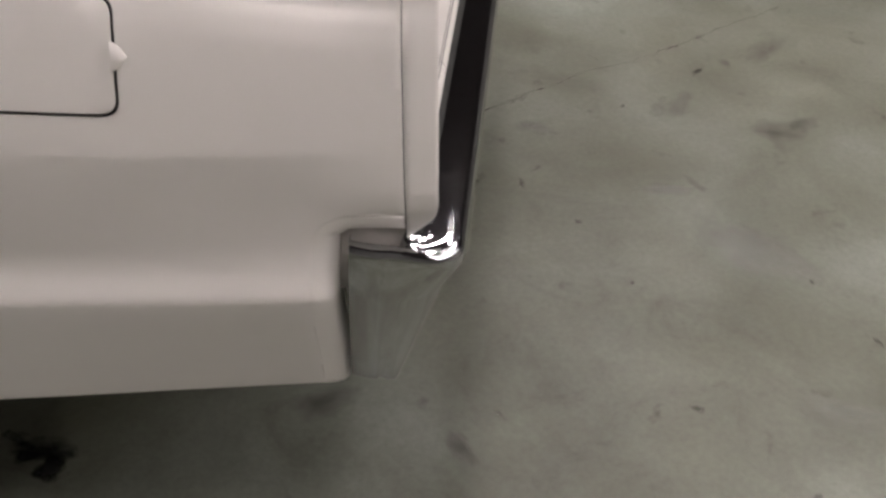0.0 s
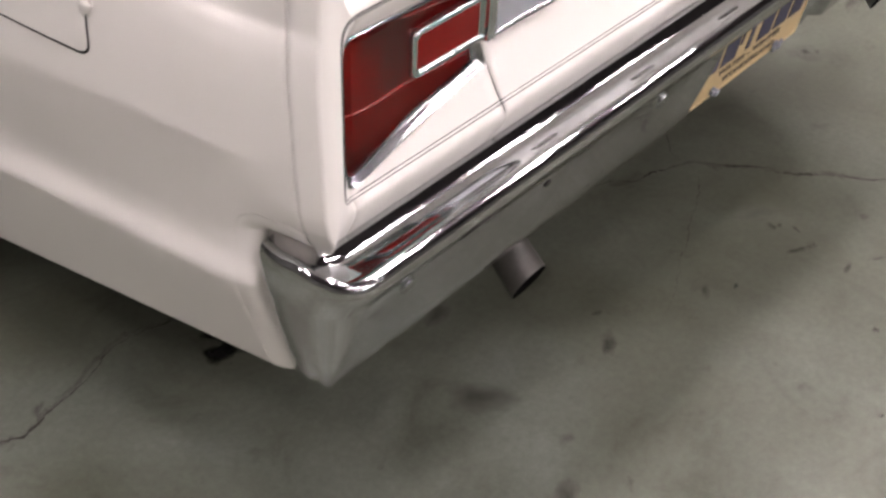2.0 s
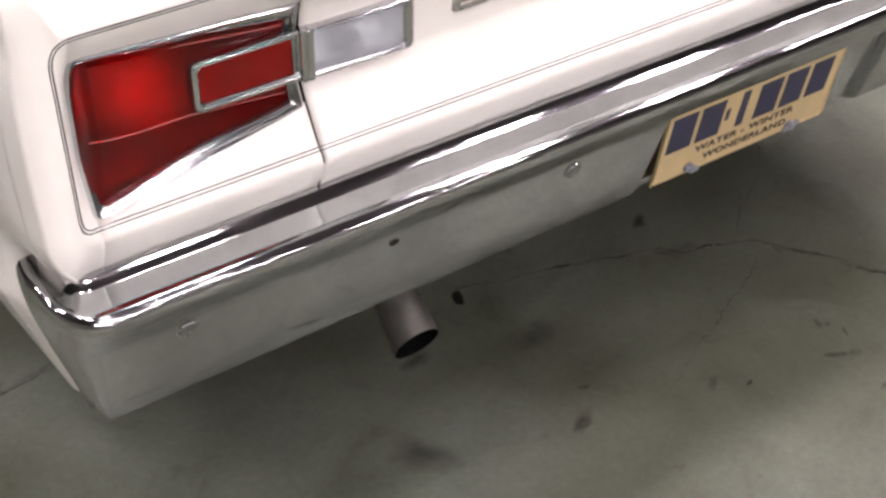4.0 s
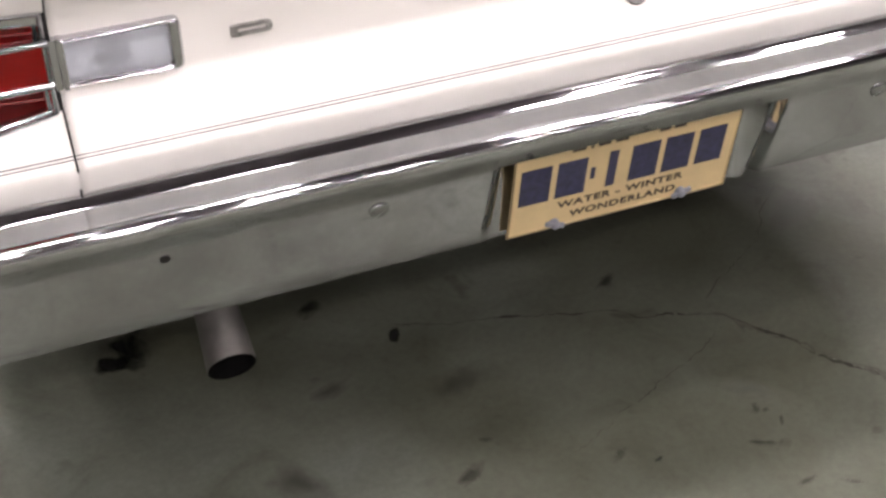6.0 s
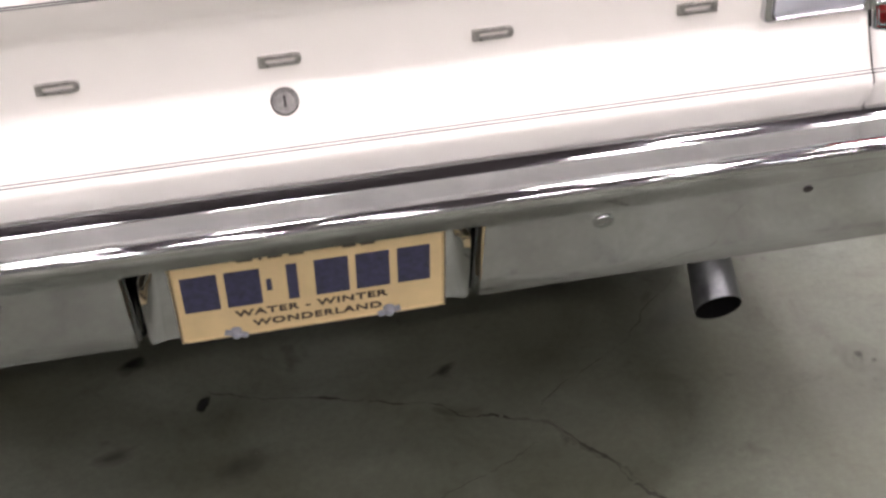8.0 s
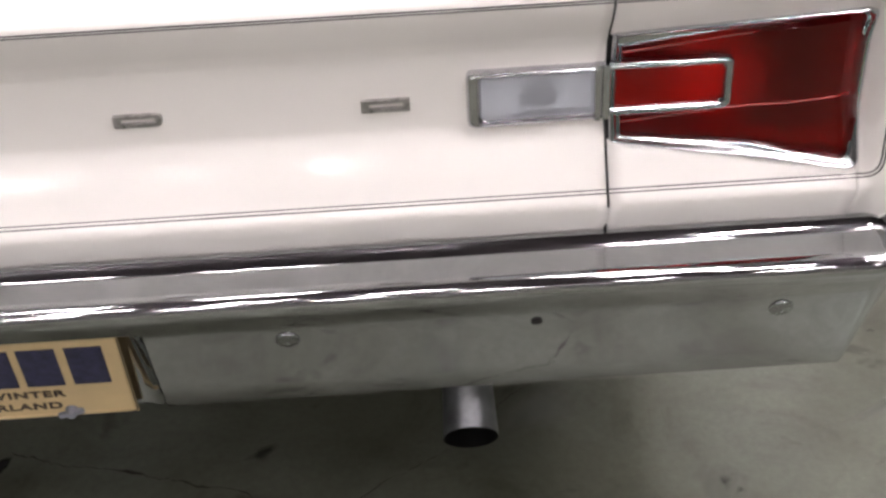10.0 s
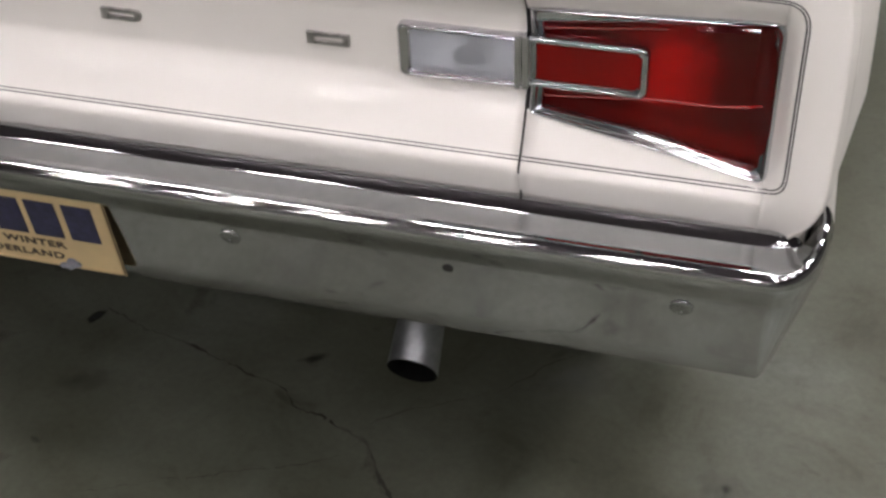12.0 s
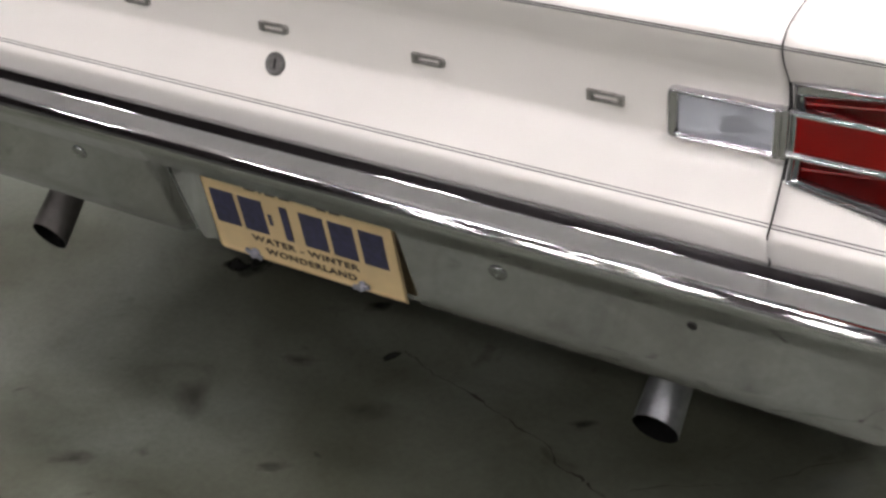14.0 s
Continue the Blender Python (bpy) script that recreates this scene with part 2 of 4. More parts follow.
def box(bm, x0, x1, y0, y1, z0, z1, bevel=0.0):
    geo = bmesh.ops.create_cube(bm, size=1.0)["verts"]
    for v in geo:
        v.co = Vector(((x0 + x1) / 2 + v.co.x * (x1 - x0), (y0 + y1) / 2 + v.co.y * (y1 - y0), (z0 + z1) / 2 + v.co.z * (z1 - z0)))
    if bevel:
        edges = {e for v in geo for e in v.link_edges}
        bmesh.ops.bevel(bm, geom=list(edges), offset=bevel, segments=2, profile=0.7, affect="EDGES")
    return bm


def tube(bm, points, r, sides=8, closed=False, flat=1.0):
    """A round bar along points."""
    pts = [Vector(p) for p in points]
    rings, n = [], len(pts)
    up = Vector((0, 1, 0))
    for i, p in enumerate(pts):
        a = pts[(i - 1) % n] if closed or i else p
        b = pts[(i + 1) % n] if closed or i < n - 1 else p
        way = (b - a).normalized()
        side = way.cross(up)
        if side.length < 0.05:
            side = way.cross(Vector((1, 0, 0)))
        side.normalize()
        top = side.cross(way)
        rings.append([p + side * (r * math.cos(t)) + top * (r * flat * math.sin(t)) for t in (2 * math.pi * k / sides for k in range(sides))])
    if closed:
        rings.append(rings[0])
    vs = grid(bm, rings, cyclic=True)
    if not closed:
        bm.faces.new(vs[0][::-1])
        bm.faces.new(vs[-1])
    return bm


def lerp(a, b, t):
    return a + (b - a) * t


def smooth_step(a, b, v):
    """0 at a, 1 at b, eased; a may lie above b."""
    t = min(1.0, max(0.0, (v - a) / (b - a)))
    return t * t * (3 - 2 * t)


def table(rows, v):
    """Smooth reading of a small table of (key, value)."""
    xs, ys = [r[0] for r in rows], [r[1] for r in rows]
    return float(np.interp(v, xs, ys))


def rounded(points, r, steps=5):
    """A closed outline with rounded corners; r one radius or one for each corner."""
    out, n = [], len(points)
    for i, p in enumerate(points):
        ri = r[i] if isinstance(r, (list, tuple)) else r
        p, a, b = Vector(p), Vector(points[i - 1]), Vector(points[(i + 1) % n])
        if ri <= 0:
            out.append(p)
            continue
        u, w = (a - p).normalized(), (b - p).normalized()
        for k in range(steps + 1):
            t = k / steps
            out.append((p + u * ri) * (1 - t) ** 2 + p * (2 * t * (1 - t)) + (p + w * ri) * t ** 2)
    return out


# ---- the hall ----
x0, x1, y0, y1, top = ROOM
bm = bmesh.new()
box(bm, x0 - 0.3, x1 + 0.3, y0 - 0.3, y1 + 0.3, -0.2, 0.0)
floor = tagged(finish("floor", bm, FLOOR, 0), "worn grey-green concrete garage floor with cracks and stains", "floor", kind="structure")
bm = bmesh.new()
box(bm, x0 - 0.3, x1 + 0.3, y0 - 0.3, y1 + 0.3, top, top + 0.2)
tagged(finish("ceiling", bm, CEILING, 0), "plain dark grey garage ceiling", "ceiling", kind="structure")
for name, b in (("wall_north", (x0, x1, y1, y1 + 0.3)), ("wall_south", (x0, x1, y0 - 0.3, y0)), ("wall_west", (x0 - 0.3, x0, y0 - 0.3, y1 + 0.3)), ("wall_east", (x1, x1 + 0.3, y0 - 0.3, y1 + 0.3))):
    bm = bmesh.new()
    box(bm, *b, 0.0, top)
    tagged(finish(name, bm, WALL, 0), "plain painted garage wall", "wall", kind="structure")


def ceiling_light(x, y):
    ob = tagged(new("ceiling_light"), "lit long fluorescent ceiling light in white housing", "ceiling light", "ceiling lights")
    ob.location = (x, y, top)
    a, b = 0.16, 0.03
    bm = bmesh.new()
    box(bm, -a - 0.02, a + 0.02, -b - 0.02, b + 0.02, -0.07, 0.0, 0.008)
    part("housing", bm, HOUSING, ob)
    bm = bmesh.new()
    box(bm, -a, a, -b, b, -0.10, -0.072, 0.006)
    part("diffuser", bm, LAMP, ob, "glowing white diffuser")
    return ob


# columns and rows of lamps: over the car, behind its right corner, behind its left corner, the hall's far end, beside the car on either hand, and close behind it
ROWS = [(-2.8, -1.9, -0.95, 0.0, 0.95, 1.9, 2.8), (0.1, 0.8, 1.5), (1.2, 2.0, 2.8), (-0.6, -1.3), (-2.0, -1.4, -0.8, -0.2, 0.4), (-3.1,), (-3.6, -2.7, -1.8, -0.9, 0.0, 0.9, 1.8, 2.7, 3.6), (-6.3, -7.0), (1.9, 2.8, 3.7), (2.9, 3.6), (-4.5,), (0.1, 0.8), (1.6, 2.4), (-1.95,), (-1.4, -0.6), (-0.75,)]
first = None
for columns, rows in zip(ROWS[0::2], ROWS[1::2]):
    for i, lx in enumerate(columns):
        for ly in rows:
            y = ly + (i * 2 % 5) * 0.06 - 0.12
            if first is None:
                first = ceiling_light(lx, y)
            else:
                copy_thing(first, pose(lx, y, top))

# ---- floor marks ----
def crack(points, width, seed, material=None, height=0.0006):
    """A ragged crack: a chain of short slivers of uneven width, broken here and there."""
    rnd = random.Random(seed)
    pts = []
    for (ax, ay), (bx, by) in zip(points, points[1:]):
        n = max(2, int(math.hypot(bx - ax, by - ay) / 0.006))
        pts += [(lerp(ax, bx, k / n), lerp(ay, by, k / n)) for k in range(n)]
    pts.append(points[-1])
    bm = bmesh.new()
    rows, drift, slow, fat = [], 0.0, 0.0, 0.5
    for i, (px, py) in enumerate(pts):
        qx, qy = pts[min(i + 1, len(pts) - 1)]
        ox, oy = pts[max(i - 1, 0)]
        w = Vector((qx - ox, qy - oy, 0)).normalized()
        side = Vector((-w.y, w.x, 0))
        slow = slow * 0.93 + rnd.uniform(-0.0022, 0.0022)
        drift = drift * 0.5 + rnd.uniform(-0.0016, 0.0016)
        fat = min(1.0, max(0.0, fat * 0.8 + rnd.uniform(-0.22, 0.42)))
        c = Vector((px, py, height)) + side * (drift + slow)
        half = width * (0.22 + 1.4 * fat ** 2.0) / 2 * min(1.0, (i + 1) / 8, (len(pts) - i) / 8)
        rows.append([c - side * (half * rnd.uniform(0.5, 1.4)), c + side * (half * rnd.uniform(0.5, 1.4))])
        if rnd.random() < 0.012 and len(rows) > 3:
            grid(bm, rows)
            rows = []
    if len(rows) > 1:
        grid(bm, rows)
    return part("crack" if material is None else "crack_dust", bm, material or CRACK, floor, smooth=0)


MAIN = [(-0.153, 0.450), (-0.071, 0.421), (0.013, 0.404), (0.088, 0.377), (0.145, 0.359), (0.193, 0.341), (0.218, 0.312), (0.265, 0.304), (0.300, 0.290), (0.338, 0.274), (0.360, 0.252), (0.388, 0.205), (0.420, 0.168), (0.446, 0.112),
        (0.491, 0.055), (0.516, 0.0), (0.556, -0.045), (0.630, -0.105), (0.720, -0.195), (0.800, -0.300), (0.880, -0.390), (0.960, -0.480), (1.170, -0.690)]
SPUR = [(0.339, 0.276), (0.344, 0.307), (0.410, 0.358), (0.490, 0.402), (0.561, 0.483), (0.660, 0.568)]
HAIR = [(0.338, 0.240), (0.220, 0.182), (0.095, 0.124), (0.029, 0.090), (-0.045, 0.065)]
FAR = [(-0.570, 0.632), (-0.632, 0.655), (-0.700, 0.660), (-0.750, 0.648), (-0.800, 0.632), (-0.845, 0.625), (-0.905, 0.612), (-0.990, 0.640), (-1.10, 0.665)]
crack(MAIN[:10], 0.0036, 5)
crack(MAIN[9:17], 0.0050, 1)
crack(MAIN[16:], 0.0026, 7)
crack(SPUR, 0.0011, 2)
crack(HAIR, 0.0010, 3)
crack(FAR, 0.0034, 4)
crack([(1.165, 0.930), (1.180, 0.912), (1.205, 0.908), (1.225, 0.922)], 0.0020, 6)
crack(MAIN[8:18], 0.013, 11, CRACK_DUST, 0.0003)
crack(FAR, 0.010, 12, CRACK_DUST, 0.0003)


def stain(x, y, rx, ry, turn, material):
    bm = bmesh.new()
    bmesh.ops.create_circle(bm, cap_ends=True, segments=24, radius=1.0)
    ob = part("stain", bm, material, floor, smooth=0)
    ob.matrix_local = pose(x, y, 0.0011, 0, 0, turn) @ Matrix.Diagonal((rx, ry, 1, 1))
    return ob


OIL = stain_material("black_oil", (0.005, 0.005, 0.0045), 1.0, 0.62)
GREASE = stain_material("dark_grease", (0.055, 0.053, 0.042), 0.72, 0.42)
DIRT_AND_SHADE = stain_material("dry_dirt_and_shade", (0.085, 0.081, 0.066), 0.55, 0.35)
PALE = stain_material("pale_scuff_and_light", (0.22, 0.23, 0.205), 0.40, 0.36)
for sx, sy, ra, rb, turn, m in (
    (-0.570, 0.548, 0.105, 0.070, 125, OIL), (-0.545, 0.592, 0.060, 0.034, 60, OIL), (-0.595, 0.532, 0.060, 0.050, 20, OIL),
    (-0.169, 0.099, 0.062, 0.044, 20, GREASE), (-0.163, 0.424, 0.045, 0.022, 70, OIL), (0.213, 0.414, 0.062, 0.032, 20, GREASE), (0.213, 0.414, 0.050, 0.030, 20, GREASE), (-0.268, 0.542, 0.085, 0.040, 30, GREASE), (-0.262, 0.545, 0.050, 0.026, 10, OIL),
    (0.245, -0.006, 0.055, 0.020, 150, GREASE), (0.275, -0.022, 0.040, 0.022, 30, GREASE), (0.278, 0.057, 0.034, 0.018, 70, GREASE), (0.290, 0.048, 0.018, 0.012, 0, GREASE), (0.261, -0.098, 0.060, 0.022, 5, DIRT_AND_SHADE), (0.320, -0.120, 0.050, 0.018, 150, DIRT_AND_SHADE),
    (0.093, 0.020, 0.018, 0.009, 10, OIL), (0.153, -0.206, 0.030, 0.018, 15, GREASE), (0.859, 0.302, 0.030, 0.020, 60, GREASE), (0.875, 0.285, 0.018, 0.012, 0, GREASE),
    (-0.684, 0.048, 0.050, 0.022, 40, DIRT_AND_SHADE), (-0.382, 0.026, 0.050, 0.034, 0, DIRT_AND_SHADE), (-0.388, -0.092, 0.045, 0.022, 40, DIRT_AND_SHADE), (0.044, 0.052, 0.050, 0.025, 40, DIRT_AND_SHADE), (-0.123, 0.153, 0.030, 0.018, 0, DIRT_AND_SHADE),
    (1.234, 0.476, 0.060, 0.034, 30, GREASE), (1.146, 0.594, 0.016, 0.011, 0, GREASE), (1.106, 0.718, 0.013, 0.009, 0, GREASE), (1.103, 0.555, 0.130, 0.040, 150, DIRT_AND_SHADE), (1.12, 0.430, 0.170, 0.040, 32, PALE), (1.13, 0.330, 0.120, 0.060, 20, DIRT_AND_SHADE),
    (0.787, -0.462, 0.050, 0.022, 150, GREASE), (0.602, -0.295, 0.020, 0.013, 0, GREASE), (-0.499, -0.551, 0.028, 0.020, 0, GREASE), (-0.331, -0.391, 0.028, 0.018, 60, GREASE), (0.034, -0.613, 0.020, 0.012, 0, GREASE), (-0.118, -0.703, 0.040, 0.018, 10, GREASE), (-0.02, -0.30, 0.018, 0.011, 0, GREASE),
    # wide PALE ovals beyond x 1.4: worn pale floor, with extra lamplight painted in
    (0.95, -0.62, 0.40, 0.16, 150, DIRT_AND_SHADE), (0.62, -0.40, 0.22, 0.09, 150, DIRT_AND_SHADE), (0.10, -0.52, 0.34, 0.20, 40, PALE), (-0.30, -0.62, 0.24, 0.12, 75, PALE), (0.86, 0.29, 0.14, 0.10, 70, PALE), (1.42, 0.45, 0.42, 0.85, 12, PALE), (1.75, 0.2, 0.4, 0.8, -8, PALE), (1.45, 1.15, 0.6, 0.75, 20, PALE), (0.62, 0.48, 0.20, 0.12, 40, PALE), (0.30, 0.09, 0.16, 0.07, 140, PALE), (0.48, -0.12, 0.10, 0.16, 20, PALE),
    (0.55, -0.61, 0.17, 0.20, 10, DIRT_AND_SHADE), (0.60, -0.66, 0.09, 0.13, 30, DIRT_AND_SHADE), (0.29, -0.37, 0.05, 0.17, 5, PALE), (0.30, 0.02, 0.030, 0.012, 60, GREASE),
    # ovals at (-0.40, 0.18) and (-0.12, 0.28): dirt plus the car's shade as colour
    (-0.47, -0.04, 0.11, 0.05, 30, DIRT_AND_SHADE), (-0.30, 0.34, 0.12, 0.05, 15, DIRT_AND_SHADE), (-0.40, 0.18, 0.20, 0.12, 140, DIRT_AND_SHADE), (-0.12, 0.28, 0.18, 0.12, 20, DIRT_AND_SHADE), (0.45, 0.59, 0.20, 0.11, 0, DIRT_AND_SHADE), (-0.85, 0.64, 0.05, 0.022, 30, DIRT_AND_SHADE), (0.95, 0.10, 0.016, 0.010, 0, GREASE),
):
    stain(sx, sy, ra, rb, turn, m)

# ---- the car ----
car = tagged(new("car"), "cream-white vintage two-door car with chrome bumper and red tail lamps, parked", "car")

# The rear panel in section: height, depth forward of the bumper's bolt line.
REAR = [(0.660, 0.0245), (0.665, 0.0222), (0.670, 0.0198), (0.675, 0.0174), (0.680, 0.0151), (0.685, 0.0130), (0.690, 0.0112), (0.695, 0.0100), (0.699, 0.0096), (0.7025, 0.0106), (0.7055, 0.0132), (0.709, 0.0168), (0.720, 0.0237), (0.735, 0.0325),
        (0.750, 0.0405), (0.762, 0.0460), (0.7675, 0.0480), (0.771, 0.0485), (0.775, 0.0483), (0.80, 0.0477), (0.83, 0.0467), (0.845, 0.0446), (0.857, 0.0394), (0.868, 0.0310),
        (0.878, 0.0240), (0.887, 0.0180), (0.895, 0.0140), (0.903, 0.0120)]
RIM = [(0.660, 0.0245), (0.665, 0.0222), (0.670, 0.0195), (0.675, 0.0170), (0.680, 0.0145), (0.690, 0.0108), (0.699, 0.0090), (0.71, 0.0080), (0.80, 0.0095), (0.903, 0.0120)]
LID = [(0.0120, 0.903), (0.0145, 0.910), (0.020, 0.9165), (0.030, 0.9205), (0.05, 0.9245), (0.12, 0.936), (0.3, 0.960), (0.5, 0.978), (1.15, 0.995)]
SIDE_FAR = [(0.33, 0.845), (0.40, 0.866), (0.465, 0.886), (0.53, 0.906), (0.582, 0.9222), (0.598, 0.9264), (0.603, 0.9270), (0.607, 0.9262), (0.628, 0.9205), (0.640, 0.9195), (0.655, 0.9196), (0.70, 0.9240), (0.759, 0.9335),
            (0.764, 0.9342), (0.769, 0.9342), (0.83, 0.9328), (0.87, 0.9305), (0.89, 0.9265), (0.903, 0.9200)]
SIDE_NEAR = [(0.33, 0.845), (0.465, 0.886), (0.55, 0.900), (0.64, 0.8960), (0.660, 0.8910), (0.675, 0.8975), (0.690, 0.9060), (0.704, 0.9120), (0.722, 0.9155), (0.80, 0.9165), (0.86, 0.9155), (0.89, 0.9135), (0.903, 0.9110)]
LEAN = [(0.40, -0.22), (0.465, -0.200), (0.598, -0.14), (0.764, -0.085), (0.86, -0.03), (0.903, 0.12)]   # how the flank's lines fall towards the front


def flare(x, z):
    """How far the quarter's end stands back of the rear panel."""
    return lerp(0.015, 0.008, (z - 0.69) / 0.21) * smooth_step(0.866, 0.905, x)


def rear_y(x, z):
    return lerp(table(REAR, z), table(RIM, z), smooth_step(0.852, 0.874, abs(x))) - flare(abs(x), z)


def side_x(z, y):
    return lerp(table(SIDE_NEAR, z), table(SIDE_FAR, z), smooth_step(0.0, 0.13, y)) + 0.008 * smooth_step(0.10, 0.38, y) * smooth_step(0.62, 0.72, z)


def gap_y(z):
    """The joint between the flank and the tail panel leans forward as it rises."""
    return 0.0223 + 0.012 * min(1.0, max(0.0, (z - 0.695) / 0.208))


FIN = 0.045             # how far the fender's outer edge stands above the boot lid


def fin(x):
    return FIN * smooth_step(0.858, 0.884, x)


def mirrored(build):
    """build(sign) for the two sides of the car."""
    for sign in (-1, 1):
        build(sign)


SEAM_END = 0.6945       # the open joint beside the lid ends here; below it the panel is one skin
ZS = [lerp(0.660, 0.903, k / 66) for k in range(67)]


def seam_edge(z, sign):
    """Edge of the lid (-1) or the quarter (+1) beside the joint."""
    return 0.630 + sign * 0.0013 * max(smooth_step(SEAM_END - 0.001, SEAM_END + 0.003, z), smooth_step(0.6715, 0.6685, z))


# boot lid with the middle of the rear panel
bm = bmesh.new()
us = sorted([lerp(-0.80, 0.80, k / 20) for k in range(21)] + [s * u for s in (-1, 1) for u in (0.8265, 0.88, 0.93, 0.984, 1.0)])
rows = [[(u * seam_edge(z, -1), table(REAR, z), z) for u in us] for z in ZS] + [[(u * 0.6290, y, z) for u in us] for y, z in LID[1:]]
grid(bm, rows)
# openings for the reversing lamps
bmesh.ops.delete(bm, geom=[f for f in bm.faces if 0.5195 < abs(f.calc_center_median().x) < 0.6200 and 0.777 < f.calc_center_median().z < 0.820 and f.calc_center_median().y < 0.06], context="FACES")
boot_lid = part("boot_lid", bm, PAINT, car, "cream-white boot lid with concave rear panel", thick=0.0016)


def lens_low(ax):
    return lerp(0.7490, 0.7165, (ax - 0.634) / (0.856 - 0.634))


def lens_top(ax):
    return lerp(0.8570, 0.8740, (ax - 0.634) / (0.856 - 0.634))


def tail_end(sign):
    """The end of the rear panel round the lamp, turning into the flank."""
    bm = bmesh.new()
    cols = [k / 14 for k in range(15)]

    def low(u, k):
        x = lerp(0.631, 0.856, u)
        z = lerp(0.660, lens_low(x), k / 30)
        x = lerp(seam_edge(z, 1), 0.856, u)
        return (sign * x, rear_y(x, z), z)

    def high(u, k):
        x = lerp(0.631, 0.856, u)
        z = lerp(lens_top(x), 0.903, k / 12)
        return (sign * x, rear_y(x, z), z)

    grid(bm, [[low(u, k) for u in cols] for k in range(31)])
    grid(bm, [[high(u, k) for u in cols] for k in range(13)] + [[(sign * lerp(0.631, 0.856, u), y, z) for u in cols] for y, z in LID[1:4]])
    rows = []
    for z, inset, lift in [(z, 0.0, 0.0) for z in ZS] + [(0.903, 0.0, k / 5) for k in range(1, 6)] + [(z, y - 0.012, 1.0) for y, z in LID[1:4]]:
        ref = min(z, 0.903)
        edge, r = side_x(ref, 0.0) - 0.004, 0.004
        rim = table(RIM, ref) - flare(edge, ref)
        soft = max(0.0, r - inset)
        core = edge - max(r, inset)
        row = [(sign * x, rear_y(x, ref) + inset, z) for x in (min(x, core) for x in (0.856, 0.860, 0.864, 0.868, 0.872, 0.876, 0.883, 0.888, 0.892, 0.896))]
        for k in range(1, 8):
            t = radians(90 * k / 7)
            row.append((sign * (core + soft * math.sin(t)), rim + r - soft * math.cos(t) + max(0.0, inset - r), z))
        end = gap_y(ref) + (0.0008 if z > 0.903 or lift > 0.85 else -0.0008)
        low = max(0.008, min(end, rim + max(r, inset)))
        row += [(sign * (side_x(ref, lerp(low, end, k / 3)) - inset), lerp(low, end, k / 3), z) for k in (1, 2, 3)]
        rows.append([(x, y, h + lift * fin(abs(x))) for x, y, h in row])
    grid(bm, rows)
    bmesh.ops.remove_doubles(bm, verts=bm.verts, dist=0.00005)
    part("tail_panel", bm, PAINT, car, "cream-white rear quarter end around the tail lamp", thick=0.0016)
    # dark joint between lid and quarter
    bm = bmesh.new()
    line = [(table(REAR, z) + 0.0020, z) for z in ZS if z > SEAM_END + 0.001] + [(y + 0.0015, z - 0.0015) for y, z in LID[1:]]
    foot = [(table(REAR, z) + 0.0020, z) for z in ZS if z < 0.673]
    grid(bm, [[(sign * (0.630 - 0.004), y, z), (sign * (0.630 + 0.004), y, z)] for y, z in line])
    grid(bm, [[(sign * (0.630 - 0.004), y, z), (sign * (0.630 + 0.004), y, z)] for y, z in foot])
    part("panel_gap", bm, DARK, car, thick=0.001)


mirrored(tail_end)


